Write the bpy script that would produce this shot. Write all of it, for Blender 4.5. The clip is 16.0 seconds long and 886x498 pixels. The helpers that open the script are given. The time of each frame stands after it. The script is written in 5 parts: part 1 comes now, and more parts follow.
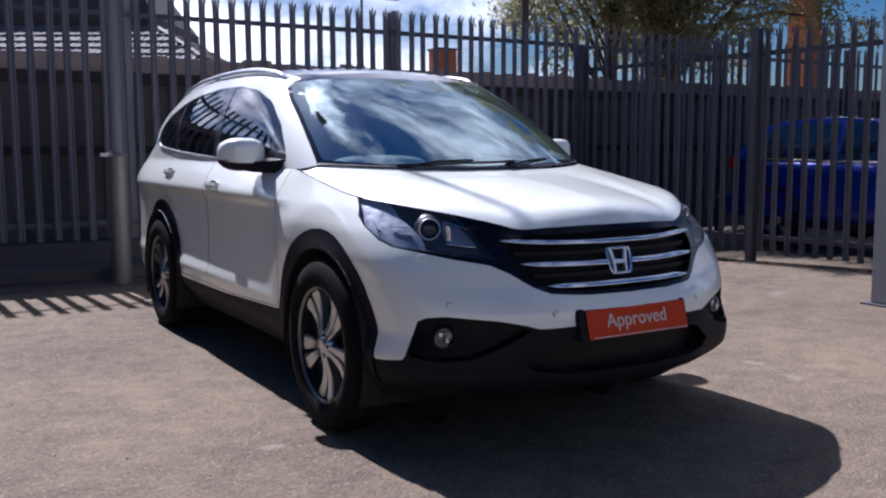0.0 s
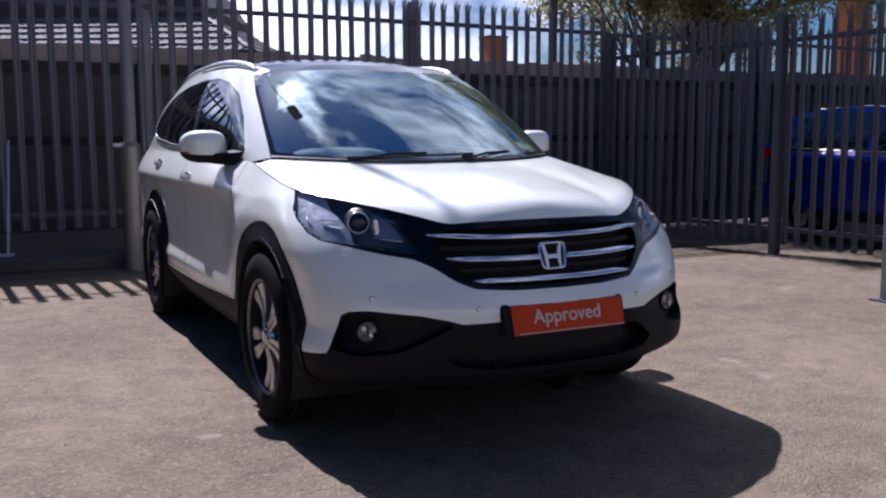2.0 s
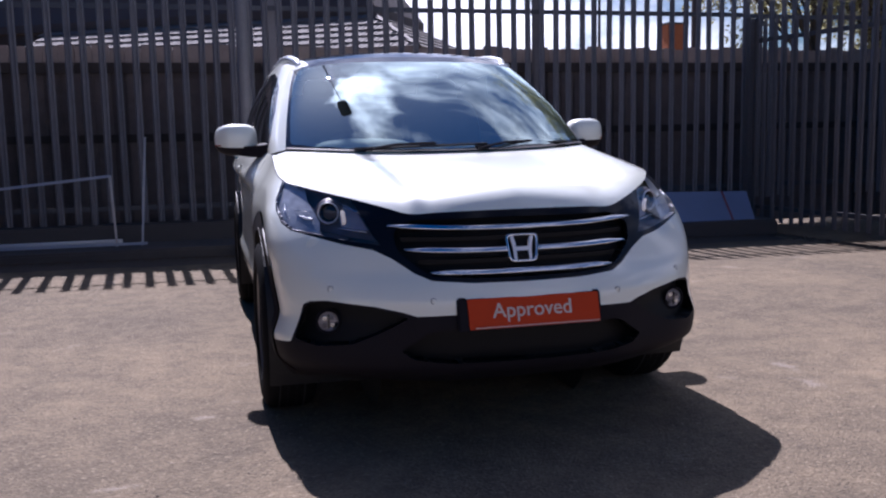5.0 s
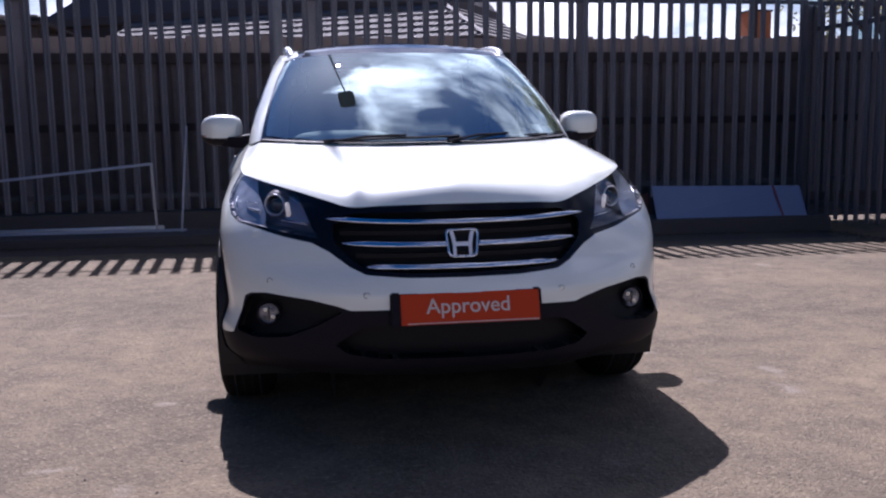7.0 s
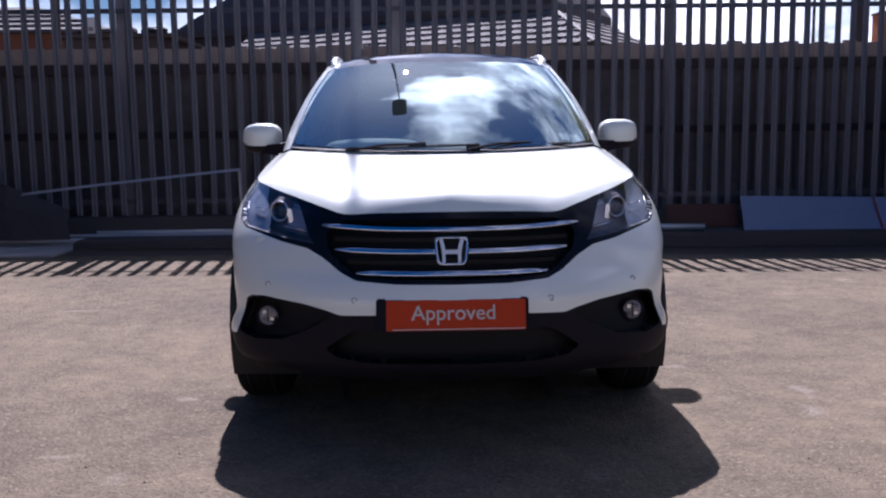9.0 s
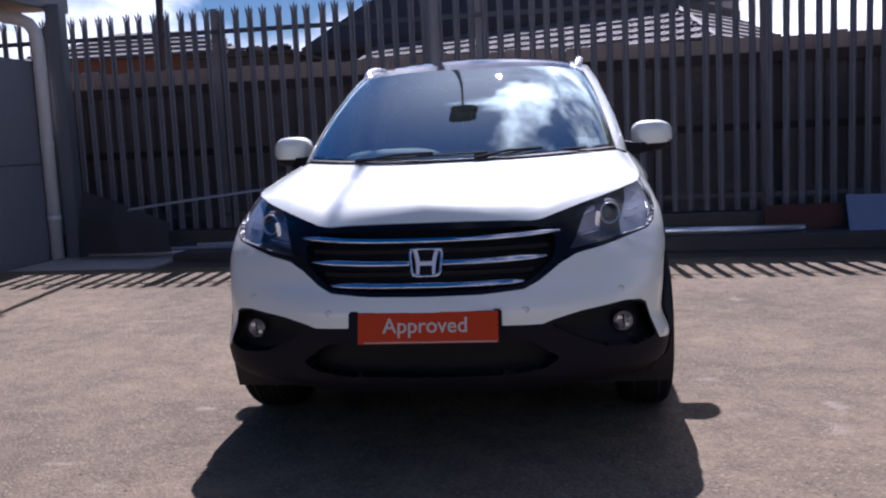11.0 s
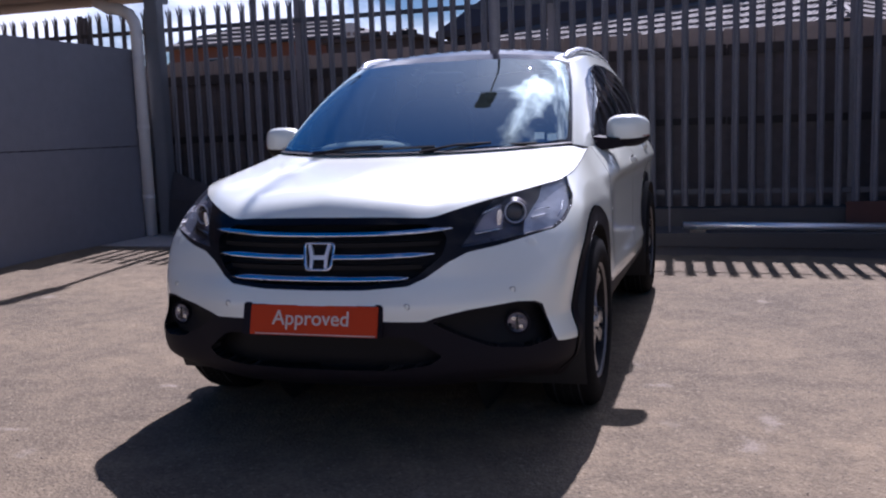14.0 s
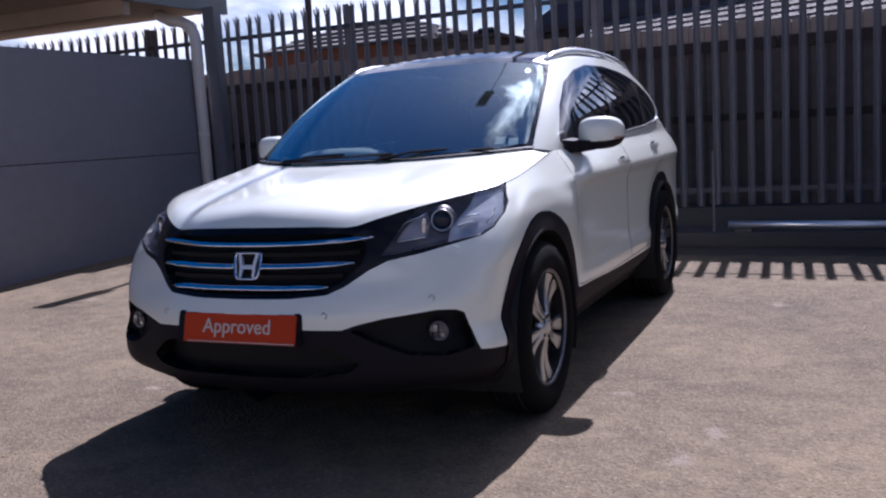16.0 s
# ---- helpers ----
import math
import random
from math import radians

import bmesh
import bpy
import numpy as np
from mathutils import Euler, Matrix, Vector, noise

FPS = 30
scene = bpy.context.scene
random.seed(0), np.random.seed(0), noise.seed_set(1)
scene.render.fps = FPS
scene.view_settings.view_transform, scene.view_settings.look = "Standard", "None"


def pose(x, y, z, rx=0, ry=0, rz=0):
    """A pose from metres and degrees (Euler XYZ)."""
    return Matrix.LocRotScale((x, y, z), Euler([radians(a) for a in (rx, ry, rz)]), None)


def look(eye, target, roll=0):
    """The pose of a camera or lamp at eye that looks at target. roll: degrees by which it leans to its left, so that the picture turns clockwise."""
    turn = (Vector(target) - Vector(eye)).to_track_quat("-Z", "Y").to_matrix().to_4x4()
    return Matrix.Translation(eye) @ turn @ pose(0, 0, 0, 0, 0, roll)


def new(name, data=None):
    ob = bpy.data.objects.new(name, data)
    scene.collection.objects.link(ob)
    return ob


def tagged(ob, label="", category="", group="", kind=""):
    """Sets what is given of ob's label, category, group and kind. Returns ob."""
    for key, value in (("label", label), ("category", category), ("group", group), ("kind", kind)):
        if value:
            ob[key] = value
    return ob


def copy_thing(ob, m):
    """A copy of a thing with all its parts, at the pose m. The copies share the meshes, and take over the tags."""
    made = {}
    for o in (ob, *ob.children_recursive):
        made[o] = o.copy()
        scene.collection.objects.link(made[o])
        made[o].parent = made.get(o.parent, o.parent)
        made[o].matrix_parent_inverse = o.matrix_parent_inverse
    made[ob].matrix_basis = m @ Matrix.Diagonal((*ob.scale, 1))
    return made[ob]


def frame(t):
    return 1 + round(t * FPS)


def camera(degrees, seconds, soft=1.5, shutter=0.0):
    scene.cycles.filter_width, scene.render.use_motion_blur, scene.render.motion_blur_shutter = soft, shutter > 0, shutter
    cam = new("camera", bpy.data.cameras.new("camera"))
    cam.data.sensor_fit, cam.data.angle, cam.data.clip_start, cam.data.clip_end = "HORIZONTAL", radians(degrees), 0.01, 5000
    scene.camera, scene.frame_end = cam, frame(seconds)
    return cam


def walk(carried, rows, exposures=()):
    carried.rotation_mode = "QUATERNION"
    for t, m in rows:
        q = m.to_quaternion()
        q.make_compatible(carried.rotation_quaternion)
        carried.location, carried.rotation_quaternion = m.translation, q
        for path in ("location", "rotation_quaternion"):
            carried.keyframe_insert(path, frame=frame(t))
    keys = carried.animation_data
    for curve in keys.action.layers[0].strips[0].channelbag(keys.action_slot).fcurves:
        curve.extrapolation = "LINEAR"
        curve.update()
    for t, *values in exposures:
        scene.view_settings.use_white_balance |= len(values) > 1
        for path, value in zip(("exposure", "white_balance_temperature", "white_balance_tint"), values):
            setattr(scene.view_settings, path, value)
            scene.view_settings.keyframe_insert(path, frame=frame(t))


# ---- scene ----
cam = camera(51.4, 16.0, soft=2.2)
PATH = [
    (0, (-2.376, -3.477, 1.162), (-1.355, -1.771, 0.944), -0.2),
    (0.5, (-2.269, -3.566, 1.172), (-1.318, -1.82, 0.959), -0.1),
    (1, (-2.162, -3.667, 1.179), (-1.251, -1.898, 0.977), -0.6),
    (1.5, (-2.055, -3.693, 1.169), (-1.13, -1.934, 0.947), -0.8),
    (2, (-1.926, -3.705, 1.18), (-1.028, -1.935, 0.937), -0.2),
    (2.5, (-1.791, -3.767, 1.181), (-0.963, -1.962, 0.944), -1.0),
    (3, (-1.645, -3.875, 1.172), (-0.906, -2.032, 0.932), -0.7),
    (3.5, (-1.537, -3.924, 1.151), (-0.85, -2.061, 0.912), -1.6),
    (4, (-1.393, -3.929, 1.134), (-0.758, -2.048, 0.893), -1.4),
    (4.5, (-1.248, -3.938, 1.151), (-0.687, -2.035, 0.906), -1.3),
    (7, (-0.581, -4.025, 1.159), (-0.269, -2.069, 0.887), -0.8),
    (7.5, (-0.452, -4.022, 1.165), (-0.204, -2.055, 0.901), -1.3),
    (8, (-0.322, -4.066, 1.166), (-0.15, -2.09, 0.908), -0.8),
    (8.5, (-0.221, -4.111, 1.163), (-0.11, -2.131, 0.907), -0.6),
    (11, (0.5, -4.014, 1.161), (0.231, -2.046, 0.926), -2.7),
    (11.5, (0.634, -3.991, 1.169), (0.313, -2.03, 0.941), -2.9),
    (12, (0.792, -3.936, 1.178), (0.429, -1.984, 0.94), -1.8),
    (12.5, (0.979, -3.93, 1.179), (0.522, -1.998, 0.936), -2.1),
    (13, (1.147, -3.905, 1.183), (0.633, -1.989, 0.931), -1.7),
    (13.5, (1.275, -3.899, 1.177), (0.724, -1.993, 0.927), -2.2),
    (14, (1.422, -3.833, 1.176), (0.825, -1.942, 0.917), -2.1),
    (14.5, (1.546, -3.756, 1.181), (0.904, -1.88, 0.918), -1.7),
    (15, (1.761, -3.724, 1.186), (1.047, -1.872, 0.943), -2.3),
    (15.5, (1.94, -3.703, 1.188), (1.185, -1.867, 0.949), -2.0),
    (16, (2.057, -3.601, 1.185), (1.238, -1.794, 0.932), -3.4),
]
walk(cam, [(t, look(eye, target, roll)) for t, eye, target, roll in PATH],
     exposures=[(0, 0.77, 5430, 22), (1.2, 0.76, 5440, 23), (2.4, 0.75, 5500, 26), (7, 0.79, 5500, 26), (12.5, 0.80, 5500, 26), (14, 0.76, 5500, 26), (16, 0.73, 5480, 25)])

# ---- light ----
SUN = Vector((-0.055, 0.88, 1.0)).normalized()          # towards the sun, behind the car
world = bpy.data.worlds.new("sky")
scene.world = world
world.use_nodes = True
wt = world.node_tree
wt.nodes.clear()


def wnode(kind, **inputs):
    n = wt.nodes.new(kind)
    for k, v in inputs.items():
        n.inputs[k.replace("_", " ")].default_value = v
    return n


w_out, w_bg = wnode("ShaderNodeOutputWorld"), wnode("ShaderNodeBackground", Strength=0.028)
w_sky = wnode("ShaderNodeTexSky")
w_sky.sky_type, w_sky.sun_disc = "NISHITA", False
w_sky.sun_elevation = math.asin(SUN.z)
w_sky.sun_rotation = math.atan2(SUN.x, SUN.y)
w_sky.air_density, w_sky.dust_density, w_sky.ozone_density = 1.0, 1.0, 3.5
w_co = wnode("ShaderNodeTexCoord")
w_map = wnode("ShaderNodeMapping")
w_map.inputs["Scale"].default_value = (1.0, 1.0, 1.9)
w_map.inputs["Location"].default_value = (0.35, 0.1, 0.0)
w_noise = wnode("ShaderNodeTexNoise", Scale=2.4, Detail=10.0, Roughness=0.56, Distortion=0.25)
w_ramp = wnode("ShaderNodeValToRGB")
w_ramp.color_ramp.elements[0].position, w_ramp.color_ramp.elements[1].position = 0.55, 0.74
# more cloud to the north and east than to the south and west
w_sep = wnode("ShaderNodeSeparateXYZ")
w_bank = wnode("ShaderNodeMath")
w_bank.operation = "MULTIPLY_ADD"
w_bank.inputs[1].default_value = 1.0
w_edge = wnode("ShaderNodeMapRange")
for k, v in ((1, -0.12), (2, 0.035), (3, -0.19), (4, 0.10)):
    w_edge.inputs[k].default_value = v
w_high = wnode("ShaderNodeMath")
w_high.operation = "MULTIPLY"
w_north = wnode("ShaderNodeMath")
w_north.operation = "MULTIPLY_ADD"
w_north.inputs[1].default_value = 0.155
# clouds glow towards the sun
w_dot = wnode("ShaderNodeVectorMath")
w_dot.operation = "DOT_PRODUCT"
w_dot.inputs[1].default_value = SUN
w_pow = wnode("ShaderNodeMath")
w_pow.operation = "POWER"
w_pow.inputs[1].default_value = 30.0
w_max = wnode("ShaderNodeMath")
w_max.operation = "MAXIMUM"
w_max.inputs[1].default_value = 0.0
w_glow = wnode("ShaderNodeMath")
w_glow.operation = "MULTIPLY_ADD"
w_glow.inputs[1].default_value, w_glow.inputs[2].default_value = 100.0, 24.0
# sunlit clouds low in the north are the whitest
w_far, w_white = wnode("ShaderNodeMath"), wnode("ShaderNodeMath")
w_far.operation, w_white.operation = "MAXIMUM", "MULTIPLY_ADD"
w_far.inputs[1].default_value, w_white.inputs[1].default_value = 0.0, 32.0
w_scale = wnode("ShaderNodeVectorMath")
w_scale.operation = "SCALE"
w_scale.inputs[0].default_value = (1.0, 0.98, 0.96)
w_mix = wnode("ShaderNodeMix")
w_mix.data_type = "RGBA"
L = wt.links.new
L(w_co.outputs["Generated"], w_map.inputs["Vector"])
L(w_map.outputs["Vector"], w_noise.inputs["Vector"])
L(w_co.outputs["Generated"], w_sep.inputs[0])
L(w_sep.outputs["X"], w_high.inputs[0])
L(w_sep.outputs["Z"], w_high.inputs[1])
w_high2 = wnode("ShaderNodeMath")
w_high2.operation = "MULTIPLY"
L(w_high.outputs[0], w_high2.inputs[0])
L(w_sep.outputs["Z"], w_high2.inputs[1])
L(w_high2.outputs[0], w_edge.inputs[0])
L(w_edge.outputs[0], w_bank.inputs[0])
L(w_noise.outputs["Fac"], w_bank.inputs[2])
w_lowx, w_west = wnode("ShaderNodeMath"), wnode("ShaderNodeMath")
w_lowx.operation, w_west.operation = "MULTIPLY", "MULTIPLY_ADD"
w_west.inputs[1].default_value = -0.055
w_low, w_lowy = wnode("ShaderNodeMath"), wnode("ShaderNodeMath")
w_low.operation, w_lowy.operation = "SUBTRACT", "MULTIPLY"
w_low.inputs[0].default_value = 1.0
L(w_sep.outputs["Z"], w_low.inputs[1])
L(w_low.outputs[0], w_lowy.inputs[0])
L(w_sep.outputs["Y"], w_lowy.inputs[1])
L(w_lowy.outputs[0], w_north.inputs[0])
L(w_low.outputs[0], w_lowx.inputs[0])
L(w_sep.outputs["X"], w_lowx.inputs[1])
L(w_lowx.outputs[0], w_west.inputs[0])
L(w_bank.outputs[0], w_north.inputs[2])
L(w_north.outputs[0], w_west.inputs[2])
L(w_west.outputs[0], w_ramp.inputs["Fac"])
L(w_co.outputs["Generated"], w_dot.inputs[0])
L(w_dot.outputs["Value"], w_max.inputs[0])
L(w_max.outputs["Value"], w_pow.inputs[0])
L(w_pow.outputs["Value"], w_glow.inputs[0])
# thick and thin parts of the clouds
w_thick = wnode("ShaderNodeTexNoise", Scale=7.0, Detail=8.0, Roughness=0.55, Distortion=0.3)
w_body = wnode("ShaderNodeMapRange")
for k, v in ((1, 0.35), (2, 0.68), (3, 0.42), (4, 1.5)):
    w_body.inputs[k].default_value = v
w_lit = wnode("ShaderNodeMath")
w_lit.operation = "MULTIPLY"
L(w_map.outputs["Vector"], w_thick.inputs["Vector"])
L(w_thick.outputs["Fac"], w_body.inputs[0])
L(w_lowy.outputs[0], w_far.inputs[0])
L(w_far.outputs[0], w_white.inputs[0])
L(w_glow.outputs["Value"], w_white.inputs[2])
L(w_white.outputs[0], w_lit.inputs[0])
L(w_body.outputs[0], w_lit.inputs[1])
L(w_lit.outputs["Value"], w_scale.inputs["Scale"])
L(w_ramp.outputs["Color"], w_mix.inputs[0])
w_deep = wnode("ShaderNodeHueSaturation", Saturation=1.6, Value=1.15)
L(w_sky.outputs["Color"], w_deep.inputs["Color"])
L(w_deep.outputs["Color"], w_mix.inputs[6])
L(w_scale.outputs["Vector"], w_mix.inputs[7])
L(w_mix.outputs[2], w_bg.inputs["Color"])
L(w_bg.outputs["Background"], w_out.inputs["Surface"])
sun = new("sun", bpy.data.lights.new("sun", "SUN"))
sun.data.energy, sun.data.angle, sun.data.color = 5.0, radians(0.53), (1.0, 0.93, 0.86)
sun.matrix_world = look((0, 0, 30), Vector((0, 0, 30)) - SUN)


# ---- materials ----
def material(name, color, rough=0.5, metal=0.0, vary=0.0, scale=8.0, bump=0.0, bscale=60.0, coat=0.0, tint=None, stain=0.0, rand=0.0, spec=0.5):
    """A principled surface with broad variation towards tint, fine grain and relief."""
    m = bpy.data.materials.new(name)
    m.use_nodes = True
    t = m.node_tree
    b = t.nodes["Principled BSDF"]
    b.inputs["Base Color"].default_value = (*color, 1)
    b.inputs["Roughness"].default_value, b.inputs["Metallic"].default_value = rough, metal
    b.inputs["Coat Weight"].default_value, b.inputs["Coat Roughness"].default_value = coat, 0.03
    b.inputs["Specular IOR Level"].default_value = spec
    co = t.nodes.new("ShaderNodeTexCoord")
    link = t.links.new
    if vary or stain or rand:
        tint = tint or tuple(c * 0.6 for c in color)
        big = t.nodes.new("ShaderNodeTexNoise")
        big.inputs["Scale"].default_value, big.inputs["Detail"].default_value = scale * 0.15, 5
        fine = t.nodes.new("ShaderNodeTexNoise")
        fine.inputs["Scale"].default_value, fine.inputs["Detail"].default_value = scale, 8
        for n in (big, fine):
            link(co.outputs["Object"], n.inputs["Vector"])
        add = t.nodes.new("ShaderNodeMath")
        add.operation = "MULTIPLY_ADD"
        add.inputs[1].default_value = stain
        half = t.nodes.new("ShaderNodeMath")
        half.operation = "MULTIPLY"
        half.inputs[1].default_value = vary
        link(fine.outputs["Fac"], half.inputs[0])
        link(big.outputs["Fac"], add.inputs[0])
        link(half.outputs[0], add.inputs[2])
        last = add
        if rand:
            info = t.nodes.new("ShaderNodeObjectInfo")
            more = t.nodes.new("ShaderNodeMath")
            more.operation = "MULTIPLY_ADD"
            more.inputs[1].default_value = rand
            link(info.outputs["Random"], more.inputs[0])
            link(add.outputs[0], more.inputs[2])
            last = more
        mix = t.nodes.new("ShaderNodeMix")
        mix.data_type = "RGBA"
        mix.inputs[6].default_value, mix.inputs[7].default_value = (*color, 1), (*tint, 1)
        link(last.outputs[0], mix.inputs[0])
        link(mix.outputs[2], b.inputs["Base Color"])
    if bump:
        n = t.nodes.new("ShaderNodeTexNoise")
        n.inputs["Scale"].default_value, n.inputs["Detail"].default_value = bscale, 6
        link(co.outputs["Object"], n.inputs["Vector"])
        bp = t.nodes.new("ShaderNodeBump")
        bp.inputs["Strength"].default_value, bp.inputs["Distance"].default_value = bump, 0.01
        link(n.outputs["Fac"], bp.inputs["Height"])
        link(bp.outputs["Normal"], b.inputs["Normal"])
    return m


def tarmac():
    """Worn pale tarmac: fine chippings, broad stains, a few white scuffs."""
    m = bpy.data.materials.new("tarmac")
    m.use_nodes = True
    t = m.node_tree
    b = t.nodes["Principled BSDF"]
    b.inputs["Roughness"].default_value = 0.92
    b.inputs["Specular IOR Level"].default_value = 0.25
    link = t.links.new
    co = t.nodes.new("ShaderNodeTexCoord")

    def noise_at(scale, detail, rough=0.5):
        n = t.nodes.new("ShaderNodeTexNoise")
        n.inputs["Scale"].default_value, n.inputs["Detail"].default_value, n.inputs["Roughness"].default_value = scale, detail, rough
        link(co.outputs["Object"], n.inputs["Vector"])
        return n

    def ramp(src, p0, c0, p1, c1):
        r = t.nodes.new("ShaderNodeValToRGB")
        e = r.color_ramp.elements
        e[0].position, e[0].color, e[1].position, e[1].color = p0, (*c0, 1), p1, (*c1, 1)
        link(src, r.inputs["Fac"])
        return r.outputs["Color"]

    def mixed(kind, fac, a, c):
        n = t.nodes.new("ShaderNodeMix")
        n.data_type, n.blend_type = "RGBA", kind
        if isinstance(fac, float):
            n.inputs[0].default_value = fac
        else:
            link(fac, n.inputs[0])
        link(a, n.inputs[6])
        link(c, n.inputs[7])
        return n.outputs[2]

    stones = t.nodes.new("ShaderNodeTexVoronoi")
    stones.inputs["Scale"].default_value = 95.0
    link(co.outputs["Object"], stones.inputs["Vector"])
    sep = t.nodes.new("ShaderNodeSeparateColor")
    link(stones.outputs["Color"], sep.inputs["Color"])
    chips = ramp(sep.outputs[0], 0.0, TAR[0], 1.0, TAR[1])
    broad = ramp(noise_at(0.7, 6, 0.6).outputs["Fac"], 0.32, (0.70, 0.70, 0.72), 0.68, (1.16, 1.13, 1.08))
    mid = ramp(noise_at(6.0, 8, 0.65).outputs["Fac"], 0.3, (0.72, 0.72, 0.73), 0.7, (1.20, 1.18, 1.14))
    col = mixed("MULTIPLY", 1.0, mixed("MULTIPLY", 1.0, chips, broad), mid)
    pale = ramp(noise_at(2.3, 4, 0.55).outputs["Fac"], 0.66, (0, 0, 0), 0.76, (0.55, 0.55, 0.55))
    wob = noise_at(13.0, 8, 0.8)
    for sx, sy, rx, ry in SCUFFS:
        mp = t.nodes.new("ShaderNodeMapping")
        mp.inputs["Location"].default_value, mp.inputs["Scale"].default_value = (-sx / rx, -sy / ry, 0), (1 / rx, 1 / ry, 0)
        link(co.outputs["Object"], mp.inputs["Vector"])
        ln = t.nodes.new("ShaderNodeVectorMath")
        ln.operation = "LENGTH"
        link(mp.outputs["Vector"], ln.inputs[0])
        ad = t.nodes.new("ShaderNodeMath")
        ad.operation = "MULTIPLY_ADD"
        ad.inputs[1].default_value = 3.0
        link(wob.outputs["Fac"], ad.inputs[0])
        link(ln.outputs["Value"], ad.inputs[2])
        spot = ramp(ad.outputs[0], 0.9, (0.45, 0.45, 0.45), 1.0, (0, 0, 0))
        r = spot.node
        r.color_ramp.elements[0].position, r.color_ramp.elements[1].position = 0.80, 1.02
        hv = t.nodes.new("ShaderNodeMath")
        hv.operation = "MULTIPLY"
        hv.inputs[1].default_value = 0.5
        link(ad.outputs[0], hv.inputs[0])
        link(hv.outputs[0], r.inputs["Fac"])
        pale = mixed("LIGHTEN", 1.0, pale, spot)
    white = t.nodes.new("ShaderNodeRGB")
    white.outputs[0].default_value = (0.34, 0.29, 0.24, 1)
    col = mixed("MIX", pale, col, white.outputs[0])
    dirt = ramp(noise_at(34.0, 3, 0.6).outputs["Fac"], 0.645, (0, 0, 0), 0.70, (0.75, 0.75, 0.75))
    grit = ramp(noise_at(46.0, 3, 0.6).outputs["Fac"], 0.58, (0, 0, 0), 0.68, (0.6, 0.6, 0.6))
    sand = t.nodes.new("ShaderNodeRGB")
    sand.outputs[0].default_value = (0.33, 0.27, 0.19, 1)
    col = mixed("MIX", grit, col, sand.outputs[0])
    dark = t.nodes.new("ShaderNodeRGB")
    dark.outputs[0].default_value = (0.035, 0.03, 0.027, 1)
    link(mixed("MIX", dirt, col, dark.outputs[0]), b.inputs["Base Color"])
    bp = t.nodes.new("ShaderNodeBump")
    bp.inputs["Strength"].default_value, bp.inputs["Distance"].default_value = 0.9, 0.006
    link(stones.outputs["Distance"], bp.inputs["Height"])
    bp2 = t.nodes.new("ShaderNodeBump")
    bp2.inputs["Strength"].default_value, bp2.inputs["Distance"].default_value = 0.5, 0.02
    link(noise_at(14.0, 8, 0.6).outputs["Fac"], bp2.inputs["Height"])
    link(bp.outputs["Normal"], bp2.inputs["Normal"])
    link(bp2.outputs["Normal"], b.inputs["Normal"])
    return m


TAR = ((0.140, 0.112, 0.079), (0.204, 0.163, 0.115))
SCUFFS = ((1.57, -0.15, 0.09, 0.22), (1.62, 2.36, 0.07, 0.22), (-1.44, -0.84, 0.16, 0.05), (-2.40, 1.98, 0.30, 0.06), (1.13, 0.28, 0.14, 0.08), (1.5, -0.45, 0.10, 0.20), (-1.15, -0.13, 0.16, 0.06))
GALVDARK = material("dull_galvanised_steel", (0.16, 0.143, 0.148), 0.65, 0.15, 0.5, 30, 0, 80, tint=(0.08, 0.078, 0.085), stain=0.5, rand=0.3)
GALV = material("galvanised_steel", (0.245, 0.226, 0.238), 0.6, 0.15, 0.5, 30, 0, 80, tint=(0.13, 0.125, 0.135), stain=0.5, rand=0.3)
RAIL = material("dark_rail_steel", (0.10, 0.10, 0.11), 0.6, 0.5, 0.4, 25, 0.15, 60)
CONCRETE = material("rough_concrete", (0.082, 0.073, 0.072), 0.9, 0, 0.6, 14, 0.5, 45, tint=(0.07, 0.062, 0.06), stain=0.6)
WALLC = material("old_dark_board", (0.20, 0.165, 0.16), 0.9, 0, 0.6, 10, 0.5, 30, tint=(0.075, 0.062, 0.062), stain=0.6, rand=0.5)
WALLRAIL = material("tarred_timber_rail", (0.045, 0.036, 0.034), 0.9, 0, 0.6, 10, 0.5, 30, rand=0.3)
CAPC = material("pale_buff", (0.40, 0.33, 0.29), 0.9, 0, 0.6, 12, 0.5, 30, tint=(0.24, 0.19, 0.165), stain=0.5, rand=0.3)
CLAD = material("grey_painted_render", (0.225, 0.225, 0.255), 0.75, 0, 0.5, 9, 0.4, 70, tint=(0.15, 0.15, 0.175), stain=0.5)
WHITEPIPE = material("dirty_white_plastic", (0.80, 0.78, 0.76), 0.4, 0, 0.3, 9, tint=(0.50, 0.46, 0.42), stain=0.4)
SOFFIT = material("brown_soffit_board", (0.50, 0.39, 0.30), 0.8, 0, 0.4, 6, 0.2, 40, tint=(0.30, 0.22, 0.16), stain=0.4)
STEELCOL = material("painted_steel_grey", (0.19, 0.20, 0.22), 0.5, 0.2, 0.4, 10, 0.1, 60, stain=0.3)
POLE = material("galvanised_column", (0.24, 0.22, 0.20), 0.5, 0.5, 0.5, 12, 0.1, 50, tint=(0.15, 0.13, 0.11), stain=0.5)
TILE = material("grey_roof_tile", (0.21, 0.19, 0.18), 0.85, 0, 0.5, 4, 0.3, 30, tint=(0.11, 0.098, 0.092), stain=0.5, rand=0.3)
BRICK = material("orange_brick", (0.58, 0.20, 0.075), 0.9, 0, 0.6, 10, 0.3, 40, tint=(0.36, 0.12, 0.05), stain=0.4)
BRICK2 = material("dull_red_brick", (0.32, 0.125, 0.07), 0.9, 0, 0.6, 10, 0.3, 40, tint=(0.20, 0.08, 0.05), stain=0.4)
